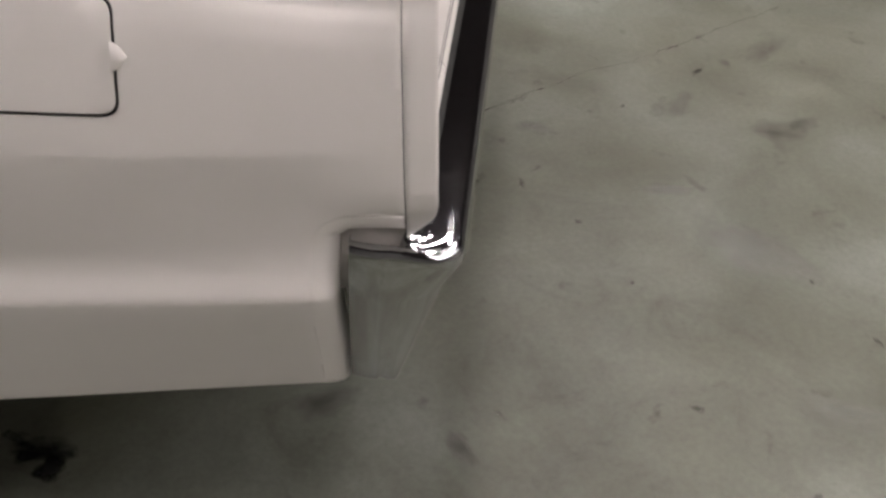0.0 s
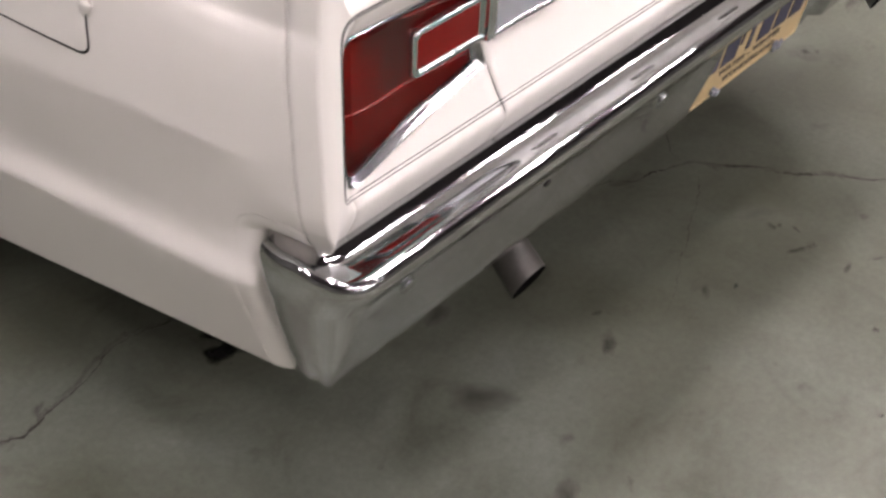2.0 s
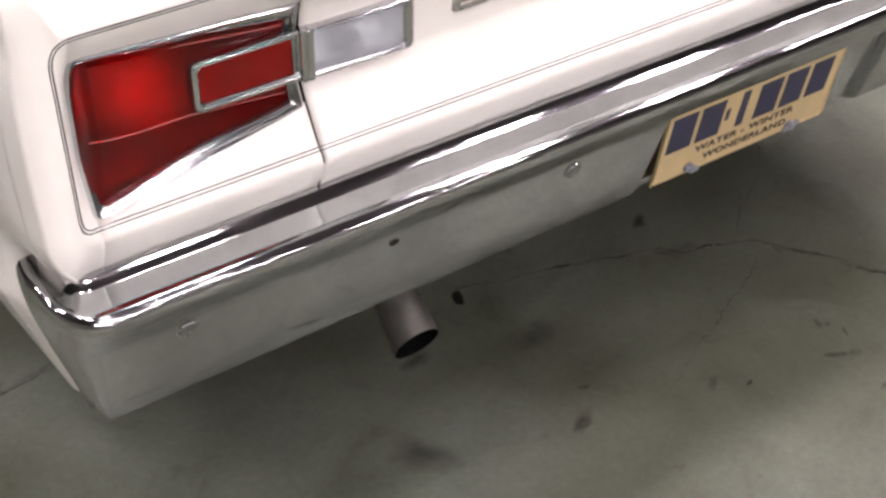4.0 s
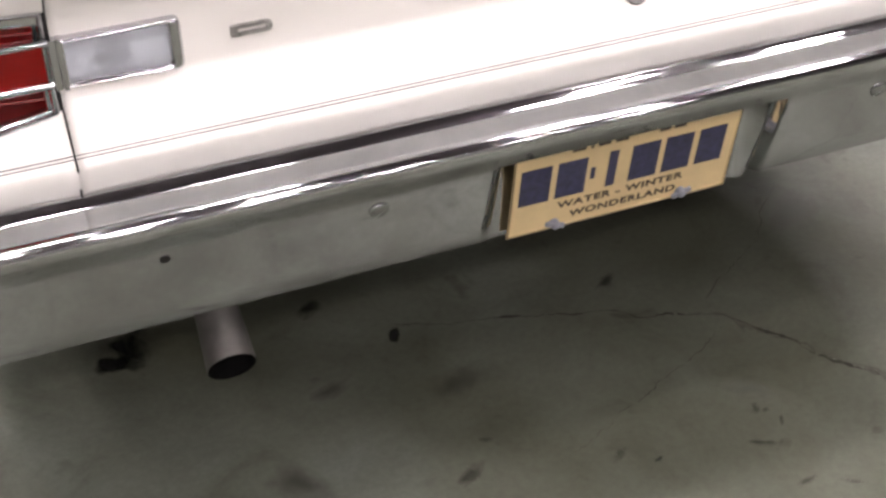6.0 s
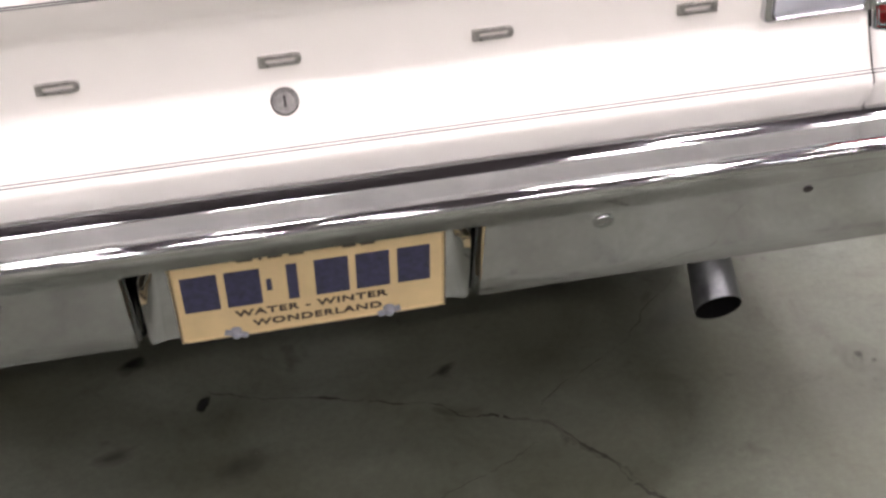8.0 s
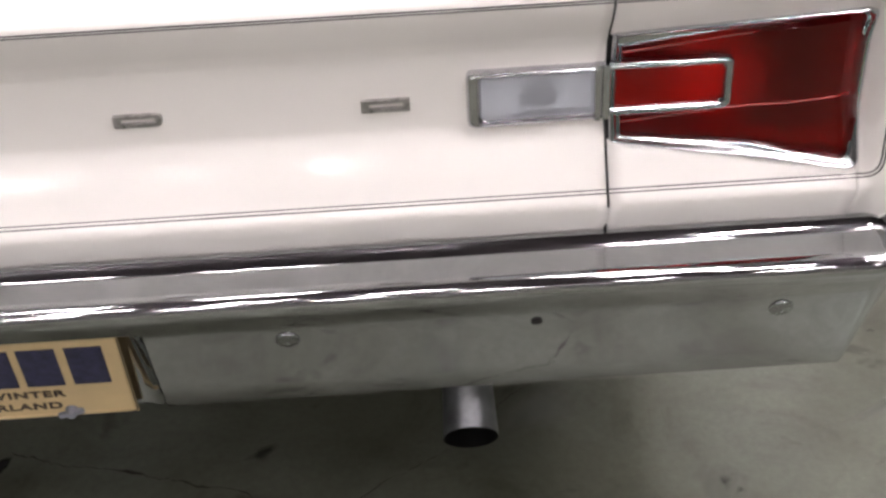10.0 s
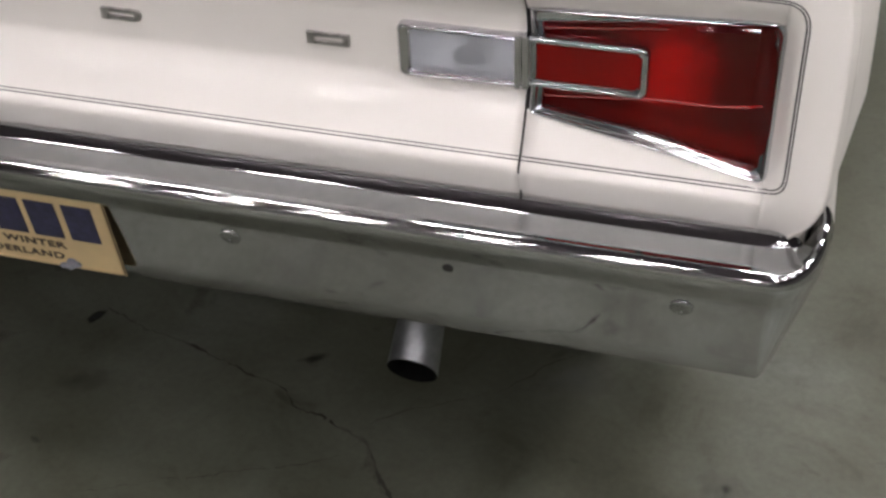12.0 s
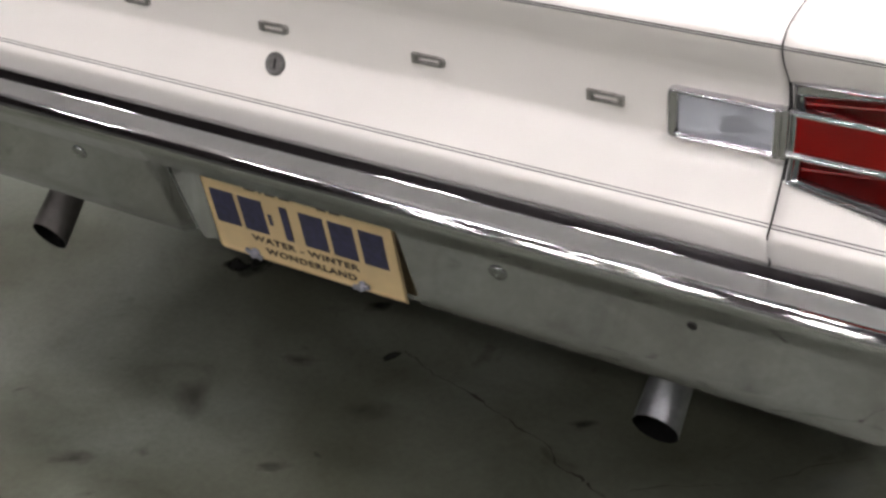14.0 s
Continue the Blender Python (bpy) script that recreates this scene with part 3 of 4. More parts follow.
def quarter(sign):
    """The flank behind the door, cut away round the bumper's end."""
    bm = bmesh.new()
    NOTCH = 0.695

    def start(z):
        if z > NOTCH + 1e-6:
            return gap_y(z)
        return 0.106 - 0.008 * smooth_step(0.60, 0.47, z) - 0.040 * max(0.0, (z - 0.669) / 0.030) ** 2.2

    def place(z, y, inset=0.0):
        y = max(y, start(z))
        lean = table(LEAN, z) * (min(y, 0.7) - 0.10) if y > 0.10 else 0.0
        return Vector((sign * (side_x(z, max(y, 0.0223)) - inset), y, z + lean))

    fs = [0.0223, 0.030, 0.038, 0.045, 0.052, 0.059, 0.066, 0.0735, 0.079, 0.084, 0.089, 0.094, 0.099, 0.104, 0.109, 0.114, 0.119, 0.128, 0.14, 0.16, 0.18, 0.21, 0.25, 0.30, 0.36, 0.43, 0.50, 0.58, 0.66, 0.73, 0.80]
    levels = [lerp(0.465, 0.6945, k / 40) for k in range(41)] + [lerp(0.6952, 0.903, k / 44) for k in range(45)]
    rows = [[place(z, f) for f in fs] for z in levels]
    rows += [[place(0.903, f) + Vector((0, 0, FIN * k / 5)) for f in fs] for k in range(1, 6)]
    for y, z in LID[1:4]:
        rows.append([place(0.903, f, y - 0.012) + Vector((0, 0, z - 0.903 + FIN)) for f in fs])
    grid(bm, rows)
    # top of the quarter beside the lid
    last = rows[-1]
    grid(bm, [[Vector((lerp(p.x, sign * 0.6308, t), p.y, lerp(p.z, max(0.9205, table(LID, p.y)) + fin(lerp(abs(p.x), 0.6308, t)), smooth_step(0, 0.10, t)))) for p in last] for t in (0.0, 0.02, 0.04, 0.06, 0.08, 0.10, 0.13, 0.17, 0.25, 0.4, 0.7, 1.0)])
    grid(bm, [[(sign * x, y, 0.9203), (sign * x, 0.0425, 0.923)] for x, y in ((0.6308, 0.030), (0.75, 0.030), (0.856, 0.030))])
    grid(bm, [[(sign * x, y, 0.9203 + fin(x)), (sign * x, 0.0425, 0.923 + fin(x))] for x, y in ((0.856, 0.030), (0.864, 0.030), (0.870, 0.0295), (0.876, 0.0275), (0.884, 0.0235), (0.897, 0.0205))])
    rows = rows[:41]
    # rolled edge round the cut-out
    edge = [r[0].copy() for r in rows] + [Vector((sign * side_x(NOTCH, y), y, NOTCH)) for y in (0.050, 0.038, 0.023)]
    out = []
    for i, p in enumerate(edge):
        a, b = edge[max(i - 1, 0)], edge[min(i + 1, len(edge) - 1)]
        w = (b - a).normalized()
        inn = Vector((0, w.z, -w.y))
        if inn.y > 0 or inn.z > 0:
            inn = -inn
        out.append([p] + [p + inn * a + Vector((-sign * b, 0, 0)) for a, b in ((0.005, 0.0015), (0.012, 0.004), (0.019, 0.008), (0.023, 0.014), (0.024, 0.040))])
    grid(bm, out)
    # lower hem
    hem = [p.copy() for p in rows[0]]
    grid(bm, [hem, [p + Vector((-sign * 0.004, 0, -0.003)) for p in hem], [p + Vector((-sign * 0.03, 0, 0.004)) for p in hem]])
    bmesh.ops.remove_doubles(bm, verts=bm.verts, dist=0.00005)
    part("quarter_panel", bm, PAINT, car, "cream-white rear quarter panel with creased flank", thick=0.0014)
    # closing skins in the cut-out: body paint, its shade mixed into a brown-grey
    bm = bmesh.new()
    grid(bm, [[(sign * x, y, z) for x, y in ((0.872, 0.022), (0.890, 0.024), (0.899, 0.05), (0.903, 0.115))] for z in (0.60, 0.65, 0.691)])
    grid(bm, [[(sign * x, y, 0.6915) for x in (edge_x, 0.80)] for edge_x, y in ((0.880, 0.020), (0.894, 0.024), (0.903, 0.04), (0.909, 0.08), (0.909, 0.108))])
    part("inner_wing", bm, SHADED_WING, car, "inside of the wing, body paint with its shade in the colour", thick=0.001)
    bm = bmesh.new()
    grid(bm, [[(sign * (side_x(min(z, 0.903), gap_y(z)) - 0.003), gap_y(z) + d, z) for d in (-0.0035, 0.0035)] for z in (0.695, 0.75, 0.82, 0.86, 0.88, 0.903, 0.938)])
    part("panel_gap", bm, DARK, car, thick=0.001)


mirrored(quarter)

# fine double line that frames the rear panel
for inset in (0.0, 0.0027):
    outline = rounded([(-0.876 + inset, 0, 0.7075 + inset), (0.876 - inset, 0, 0.7075 + inset), (0.876 - inset, 0, 0.9035 - inset), (-0.876 + inset, 0, 0.9035 - inset)], 0.026 - inset, 8)
    dense = []
    for a, b in zip(outline, outline[1:] + outline[:1]):
        n = max(1, int((b - a).length / 0.02))
        dense += [a.lerp(b, k / n) for k in range(n)]
    bm = bmesh.new()
    tube(bm, [(p.x, rear_y(p.x, p.z) - 0.0004, p.z) for p in dense], 0.00095, 5, closed=True)
    part("pinstripe", bm, LINE, car)


# ---- bumper ----
B_REAR = [(-0.036, 0.652), (-0.0200, 0.6622), (-0.0150, 0.6624), (-0.0128, 0.6600), (-0.0085, 0.6545), (-0.0050, 0.6524), (0.018, 0.6507), (0.0262, 0.6497), (0.0302, 0.6479), (0.0332, 0.6440), (0.0350, 0.6405),
          (0.0353, 0.6365), (0.0340, 0.6315), (0.0270, 0.6190), (0.0142, 0.5985), (0.0125, 0.5945), (0.0055, 0.5720), (-0.0160, 0.5030), (-0.0250, 0.4745), (-0.0278, 0.4695), (-0.034, 0.4675), (-0.060, 0.4720)]
B_SIDE = [(-0.0440, 0.6074), (-0.0260, 0.6049), (-0.0160, 0.6086), (-0.0128, 0.6247), (-0.0118, 0.6450), (-0.0110, 0.6555), (-0.0092, 0.6605), (-0.0060, 0.6630), (-0.0022, 0.6632), (0.0012, 0.6618), (0.0038, 0.6580),
          (0.0050, 0.6525), (0.0052, 0.6460), (0.0032, 0.6247), (-0.0012, 0.6025), (-0.0025, 0.5980), (-0.0085, 0.5720), (-0.0240, 0.5120), (-0.0335, 0.4740), (-0.0370, 0.4690), (-0.0430, 0.4670), (-0.0610, 0.4720)]
LIP = 14      # points above this one run on over the number plate
BX, BY, BR = 0.873, 0.047, 0.047


def bumper_path():
    """Stations from the middle to the side's front end: base point, outward direction, share of the side's section."""
    out = [(x, 0.0, 0.0, -1.0, 0.0) for x in (0.0, 0.06, 0.12, 0.150, 0.160, 0.166, 0.172, 0.178, 0.184, 0.188, 0.1915, 0.194, 0.21, 0.25, 0.32, 0.40, 0.48, 0.56, 0.64, 0.72, 0.78, 0.82, 0.845, 0.86)]
    for k in range(25):
        t = radians(90 * k / 24)
        out.append((BX + BR * math.sin(t), BY - BR * math.cos(t), math.sin(t), -math.cos(t), smooth_step(0.0, 0.85, k / 24)))
    out += [(BX + BR - 0.004 * smooth_step(0.050, 0.080, y), y, 1.0, 0.0, 1.0) for y in (0.052, 0.056, 0.060, 0.064, 0.068)]
    return out


bm = bmesh.new()
for sign in (-1, 1):
    upper, lower = [], []
    for px, py, nx, ny, s in bumper_path():
        hollow = smooth_step(0.45, 0.98, s)
        sec = [(lerp(a[0], b[0], s), lerp(a[1], b[1], hollow if i < 7 else s)) for i, (a, b) in enumerate(zip(B_REAR, B_SIDE))]
        turn = (abs(nx * ny) * 2) ** 2
        sec = [(d - 0.002 * turn * smooth_step(0.60, 0.47, z), z + (0.005 * s + 0.005 * turn) * smooth_step(0.54, 0.47, z)) for d, z in sec]
        pts = [(sign * (px + nx * d), py + ny * d, z) for d, z in sec]
        tuck = smooth_step(0.1935, 0.186, px) if py == 0 and px < 0.2 else 0.0
        cut = [(sign * px, -0.0185, 0.6035), (sign * px, -0.012, 0.600), (sign * px, 0.03, 0.602)]
        if py == 0 and px <= 0.189:
            upper.append(pts[:LIP] + cut)
        else:
            upper.append(pts[:LIP] + [pts[LIP]] * 3)
        if px >= 0.183:
            lower.append([(p[0], p[1] + 0.030 * tuck, p[2] - 0.010 * tuck * smooth_step(0.56, 0.47, p[2])) for p in pts[LIP:]])
    # rounded front end of the side
    end = bumper_path()[-1]
    for dy, pull in ((0.0045, 0.0015), (0.006, 0.006), (0.005, 0.022)):
        sec = [(sign * (end[0] + d - pull), end[1] + dy, z + 0.005 * smooth_step(0.54, 0.47, z)) for d, z in B_SIDE]
        upper.append(sec[:LIP] + [sec[LIP]] * 3)
        lower.append(sec[LIP:])
    grid(bm, upper)
    grid(bm, lower)
bmesh.ops.remove_doubles(bm, verts=bm.verts, dist=0.00005)
bumper = part("bumper", bm, CHROME, car, "chrome rear bumper with hazy worn plating", smooth=32, thick=0.0)


def bolt(x, y, z):
    bm = bmesh.new()
    rings = []
    for r, h in ((0.0115, -0.002), (0.0113, 0.0010), (0.0095, 0.0024), (0.0055, 0.0034), (0.0008, 0.0037)):
        rings.append([(r * math.cos(t), -h, r * math.sin(t)) for t in (2 * math.pi * k / 18 for k in range(18))])
    grid(bm, rings, cyclic=True)
    ob = part("bolt", bm, BOLT, bumper, smooth=60)
    ob.matrix_local = pose(x, y, z, 18)


for sign in (-1, 1):
    bolt(sign * 0.327, -0.0073, 0.5775)
    bolt(sign * 0.796, -0.0073, 0.5775)
    bm = bmesh.new()
    bmesh.ops.create_circle(bm, cap_ends=True, segments=14, radius=0.0055)
    hole = part("bolt_hole", bm, DARK, bumper, smooth=0, thick=0.001)
    hole.matrix_local = pose(sign * 0.563, -0.0089, 0.5815, 108)


# ---- tail lamps ----
def tail_lamp(sign):
    lamp = part("tail_lamp", box(bmesh.new(), *sorted((sign * 0.640, sign * 0.850)), 0.186, 0.190, 0.675, 0.830), LAMP_BACK, car, "red tail lamp in a chrome bezel")
    # housing that narrows towards the deep reflector
    bm = bmesh.new()
    mouth = [(0.637, 0.750), (0.852, 0.720), (0.852, 0.868), (0.637, 0.842)]
    waist = [(0.660, 0.690), (0.835, 0.680), (0.835, 0.800), (0.660, 0.800)]
    grid(bm, [[(sign * x, 0.050, z) for x, z in mouth], [(sign * x, 0.185, z) for x, z in waist]], cyclic=True)
    part("lamp_shell", bm, LAMP_BACK, lamp, thick=0.001)
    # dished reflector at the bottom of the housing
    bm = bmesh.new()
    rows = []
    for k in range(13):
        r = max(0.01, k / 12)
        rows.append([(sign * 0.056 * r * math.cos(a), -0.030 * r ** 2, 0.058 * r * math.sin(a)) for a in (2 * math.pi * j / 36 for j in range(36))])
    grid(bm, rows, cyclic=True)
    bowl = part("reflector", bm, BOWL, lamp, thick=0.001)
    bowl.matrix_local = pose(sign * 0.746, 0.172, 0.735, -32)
    # lens: three flat bands that meet in two raised creases
    bm = bmesh.new()
    rows = []
    for k in range(13):
        t = k / 12
        x = lerp(0.636, 0.854, t)
        zs = (lerp(0.751, 0.7185, t), lerp(0.7575, 0.7865, t), lerp(0.829, 0.860, t), lerp(0.8415, 0.8665, t))
        bulge = 0.007 * smooth_step(0.48, 0.80, t) * smooth_step(1.02, 0.90, t)
        ys = (lerp(0.050, 0.027, t), lerp(0.054, 0.040, t) - bulge, lerp(0.054, 0.042, t) - bulge, lerp(0.052, 0.040, t))
        row = []
        for i in range(3):
            for j in range(5):
                f = j / 5
                row.append((sign * x, lerp(ys[i], ys[i + 1], f), lerp(zs[i], zs[i + 1], f)))
        row.append((sign * x, ys[3], zs[3]))
        rows.append(row)
    grid(bm, rows)
    part("lens", bm, RED, lamp, "deep red creased plastic lens", smooth=12, thick=0.002).visible_shadow = False
    # thin paler bars along both creases, their bright highlight put in as colour
    for ridge in (1, 2):
        bm = bmesh.new()
        spine = []
        for k in range(15):
            t = lerp(0.02, 0.96 if ridge == 1 else 0.55, k / 14)
            z = lerp(0.7575, 0.7865, t) if ridge == 1 else lerp(0.829, 0.860, t)
            bulge = 0.007 * smooth_step(0.48, 0.80, t) * smooth_step(1.02, 0.90, t)
            spine.append((sign * lerp(0.636, 0.854, t), lerp(0.054, 0.040 if ridge == 1 else 0.042, t) - bulge - 0.0008, z))
        tube(bm, spine, 0.0010, 6)
        part("crease_glint", bm, CREASE_GLINT, lamp)
    # bezel
    corners = [(sign * 0.6335, 0, 0.7480), (sign * 0.8575, 0, 0.7145), (sign * 0.8575, 0, 0.8765), (sign * 0.6335, 0, 0.8580)]
    loop = rounded(corners, [0.003, 0.011, 0.015, 0.003], 6)
    dense = []
    for a, b in zip(loop, loop[1:] + loop[:1]):
        n = max(1, int((b - a).length / 0.02))
        dense += [a.lerp(b, k / n) for k in range(n)]
    bm = bmesh.new()
    mid = Vector((sign * 0.76, 0, 0.79))
    sections = []
    for p in dense:
        inward = (mid - p)
        inward.y = 0
        inward.normalize()
        y = min(rear_y(p.x, p.z), rear_y(p.x - sign * 0.006, p.z)) if abs(p.x) > 0.85 else rear_y(p.x, p.z)
        q = Vector((p.x, y, p.z))
        sections.append([q + inward * u + Vector((0, v, 0)) for u, v in ((-0.0012, 0.005), (-0.0008, -0.0008), (0.0008, -0.0036), (0.0028, -0.0046), (0.0046, -0.0034), (0.0058, -0.0006), (0.0074, 0.0012), (0.0096, 0.0020), (0.0112, 0.0040), (0.0124, 0.0130))])
    grid(bm, sections + sections[:1])
    part("bezel", bm, CHROME_TRIM, lamp, "bright chrome bezel", smooth=50)
    # flat bright band between the bezel's upper edge and the lens
    bm = bmesh.new()
    band = [(lerp(0.636, 0.853, k / 12), k / 12) for k in range(13)]
    grid(bm, [[(sign * x, rear_y(x, 0.86) + 0.0028 + dy, lerp(a, b, t)) for x, t in band] for a, b, dy in ((0.8520, 0.8690, 0.0), (0.8430, 0.8672, 0.0010), (0.8405, 0.8655, 0.0030), (0.8400, 0.8650, 0.0120))])
    part("upper_band", bm, CHROME_TRIM, lamp, smooth=50)
    # chrome box frame over the lens
    bm = bmesh.new()
    fr = [(sign * 0.6265, 0.7725), (sign * 0.7420, 0.7725), (sign * 0.7420, 0.8260), (sign * 0.6265, 0.8260)]
    loop = rounded([(x, 0, z) for x, z in fr], [0.001, 0.009, 0.009, 0.001], 6)
    mid = Vector((sign * 0.684, 0, 0.799))
    sections = []
    for p in loop:
        way = Vector((0.0 if abs(abs(p.x) - 0.684) < 0.045 else (mid.x - p.x), 0, mid.z - p.z))
        way = Vector((math.copysign(1, mid.x - p.x) if abs(p.x - mid.x) > 0.052 else 0.0, 0, math.copysign(1, mid.z - p.z) if abs(p.z - mid.z) > 0.021 else 0.0))
        q = Vector((p.x, 0.0400, p.z))
        sections.append([q + Vector((0, 0.016, 0)), q + Vector((0, 0.0035, 0)), q + way * 0.0014 + Vector((0, 0.0008, 0)), q + way * 0.0036, q + way * 0.0060 + Vector((0, 0.0010, 0)), q + way * 0.0082 + Vector((0, 0.0048, 0)), q + way * 0.0088 + Vector((0, 0.012, 0))])
    grid(bm, sections + sections[:1])
    part("lens_frame", bm, CHROME_TRIM, lamp, "raised chrome frame", smooth=50)
    bm = bmesh.new()
    box(bm, *sorted((sign * 0.632, sign * 0.7365)), 0.0450, 0.0475, 0.7770, 0.8215)
    part("inner_lens", bm, RED_MILKY, lamp, "red inner lens").visible_shadow = False


mirrored(tail_lamp)


def reversing_lamp(sign):
    lamp = part("reversing_lamp", box(bmesh.new(), *sorted((sign * 0.518, sign * 0.622)), 0.0800, 0.0820, 0.776, 0.822), SILVER, car, "clear reversing lamp in a chrome frame")
    bm = bmesh.new()
    fr = [(sign * 0.5065, 0.7705), (sign * 0.6265, 0.7725), (sign * 0.6265, 0.8262), (sign * 0.5065, 0.8262)]
    loop = rounded([(x, 0, z) for x, z in fr], [0.007, 0.001, 0.001, 0.007], 5)
    mid = Vector((sign * 0.57, 0, 0.7985))
    sections = []
    for p in loop:
        way = Vector((math.copysign(1, mid.x - p.x) if abs(p.x - mid.x) > 0.052 else 0.0, 0, math.copysign(1, mid.z - p.z) if abs(p.z - mid.z) > 0.021 else 0.0))
        q = Vector((p.x, 0.0365, p.z))
        way.x *= 1.9 if abs(p.x) < 0.55 else 1.0
        sections.append([q + Vector((0, 0.014, 0)), q + Vector((0, 0.0035, 0)), q + way * 0.0012 + Vector((0, 0.0008, 0)), q + way * 0.0030, q + way * 0.0048 + Vector((0, 0.0012, 0)), q + way * 0.0066 + Vector((0, 0.0045, 0)), q + way * 0.0070 + Vector((0, 0.014, 0))])
    grid(bm, sections + sections[:1])
    part("frame", bm, CHROME_TRIM, lamp, "chrome frame", smooth=50)
    bm = bmesh.new()
    box(bm, *sorted((sign * 0.6185, sign * 0.6250)), 0.0365, 0.052, 0.7712, 0.8272, 0.0028)
    box(bm, *sorted((sign * 0.6255, sign * 0.6325)), 0.0372, 0.052, 0.7712, 0.8272, 0.0030)
    part("end_cap", bm, CHROME_TRIM, lamp, "chrome end cap")
    bm = bmesh.new()
    box(bm, *sorted((sign * 0.519, sign * 0.620)), 0.0400, 0.0425, 0.776, 0.821)
    part("lens", bm, CLEAR, lamp, "frosted clear lens").visible_shadow = False
    part("reflector", box(bmesh.new(), *sorted((sign * 0.5195, sign * 0.6195)), 0.0760, 0.0780, 0.7765, 0.8205), WHITE_BOWL, lamp, smooth=0)
    bm = bmesh.new()
    grid(bm, [[(sign * x, y, z) for x, z in ((0.5195, 0.7765), (0.6195, 0.7765), (0.6195, 0.8205), (0.5195, 0.8205))] for y in (0.043, 0.076)], cyclic=True)
    part("lamp_shell", bm, WHITE_BOWL, lamp, smooth=0, thick=0.001)
    for name, m, rx, rz, depth in (("bulb", DARK_GLASS, 0.0180, 0.0100, 0.0060),):
        bm = bmesh.new()
        bmesh.ops.create_uvsphere(bm, u_segments=18, v_segments=8, radius=1.0)
        ob = part(name, bm, m, lamp)
        ob.matrix_local = pose(sign * 0.572, 0.0570, 0.7880) @ Matrix.Diagonal((rx, depth, rz, 1))


mirrored(reversing_lamp)

# badge shapes and lock: squat bars with a slot, the outermost with notched ends
for k in range(-2, 3):
    bm = bmesh.new()
    w, h = 0.0215, 0.0060
    outer = rounded([(-w, 0, -h), (w, 0, -h), (w, 0, h), (-w, 0, h)], [0.001, 0.0055, 0.0055, 0.001] if k < 2 else 0.0006, 4)
    inner = rounded([(-w + 0.007, 0, -0.0027), (w - 0.006, 0, -0.0027), (w - 0.006, 0, 0.0027), (-w + 0.007, 0, 0.0027)], 0.0018, 4)
    grid(bm, [[p + Vector((0, 0.004, 0)) for p in outer], outer, [p * 0.97 + Vector((0, -0.001, 0)) for p in outer], [p + Vector((0, -0.001, 0)) for p in inner], [p + Vector((0, 0.003, 0)) for p in inner]], cyclic=True)
    badge = part("badge", bm, BADGE, car, "plain metal badge bar", smooth=30)
    badge.location = (k * 0.2175, 0.0435, 0.7965)
bm = bmesh.new()
rings = [[(r * math.cos(t), y, r * math.sin(t)) for t in (2 * math.pi * k / 24 for k in range(24))] for r, y in ((0.0145, 0.006), (0.0145, -0.002), (0.013, -0.0035), (0.0105, -0.003), (0.010, -0.0018), (0.0005, -0.0018))]
grid(bm, rings, cyclic=True)
lock = part("boot_lock", bm, LOCK, car, "dull round boot lock")
lock.matrix_local = pose(0.0, 0.0405, 0.7515, -28)
part("keyhole", box(bmesh.new(), -0.0012, 0.0012, -0.0032, -0.001, -0.006, 0.006), DARK, lock, smooth=0)

# ---- number plate ----
plate = part("number_plate", box(bmesh.new(), -0.1525, 0.1525, -0.0006, 0.0010, 0.0, 0.152, 0.0005), PLATE, car, "tan embossed number plate with navy characters")
plate.matrix_local = pose(0.0055, 0.0490, 0.446, 9.0)
bm = bmesh.new()
loop = rounded([(-0.1495, -0.001, 0.003), (0.1495, -0.001, 0.003), (0.1495, -0.001, 0.149), (-0.1495, -0.001, 0.149)], 0.006, 4)
tube(bm, loop, 0.0011, 6, closed=True)
part("rim", bm, PLATE, plate)
bm = bmesh.new()
tube(bm, rounded([(-0.1515, -0.0008, 0.0012), (0.1515, -0.0008, 0.0012), (0.1515, -0.0008, 0.1505), (-0.1515, -0.0008, 0.1505)], 0.004, 4), 0.0007, 5, closed=True)
part("border_line", bm, BROWN, plate)
for a, b, z0, z1 in ((0.010, 0.050, 0.051, 0.107), (0.058, 0.097, 0.051, 0.107), (0.103, 0.109, 0.070, 0.088), (0.126, 0.138, 0.051, 0.107), (0.157, 0.195, 0.051, 0.107), (0.203, 0.241, 0.051, 0.107), (0.250, 0.287, 0.051, 0.107)):
    bm = bmesh.new()
    box(bm, a - 0.1525, b - 0.1525, -0.0016, -0.0005, z0, z1, 0.0004)
    part("bar", bm, NAVY, plate, smooth=0)
for a, b in ((0.074, 0.092), (0.098, 0.102), (0.108, 0.124), (0.131, 0.148), (0.190, 0.205), (0.210, 0.226)):
    part("bar", box(bmesh.new(), a - 0.1525, b - 0.1525, -0.0014, -0.0005, 0.1205, 0.138, 0.0003), BROWN, plate, smooth=0)


def lettering(text, x, z, size, width):
    cu = bpy.data.curves.new("lettering", "FONT")
    cu.body, cu.size, cu.align_x, cu.extrude, cu.space_character = text, size, "CENTER", 0.0003, 1.12
    cu.offset = 0.00045
    ob = new("lettering", cu)
    bpy.context.view_layer.update()
    me = bpy.data.meshes.new_from_object(ob)
    bpy.data.objects.remove(ob)
    me.materials.append(BROWN)
    span = max(v.co.x for v in me.vertices) - min(v.co.x for v in me.vertices)
    me.transform(Matrix.Diagonal((width / span, 1, 1, 1)))
    ob = new("lettering", me)
    ob.parent = plate
    ob.matrix_local = pose(x, -0.0009, z, 90)
    return ob


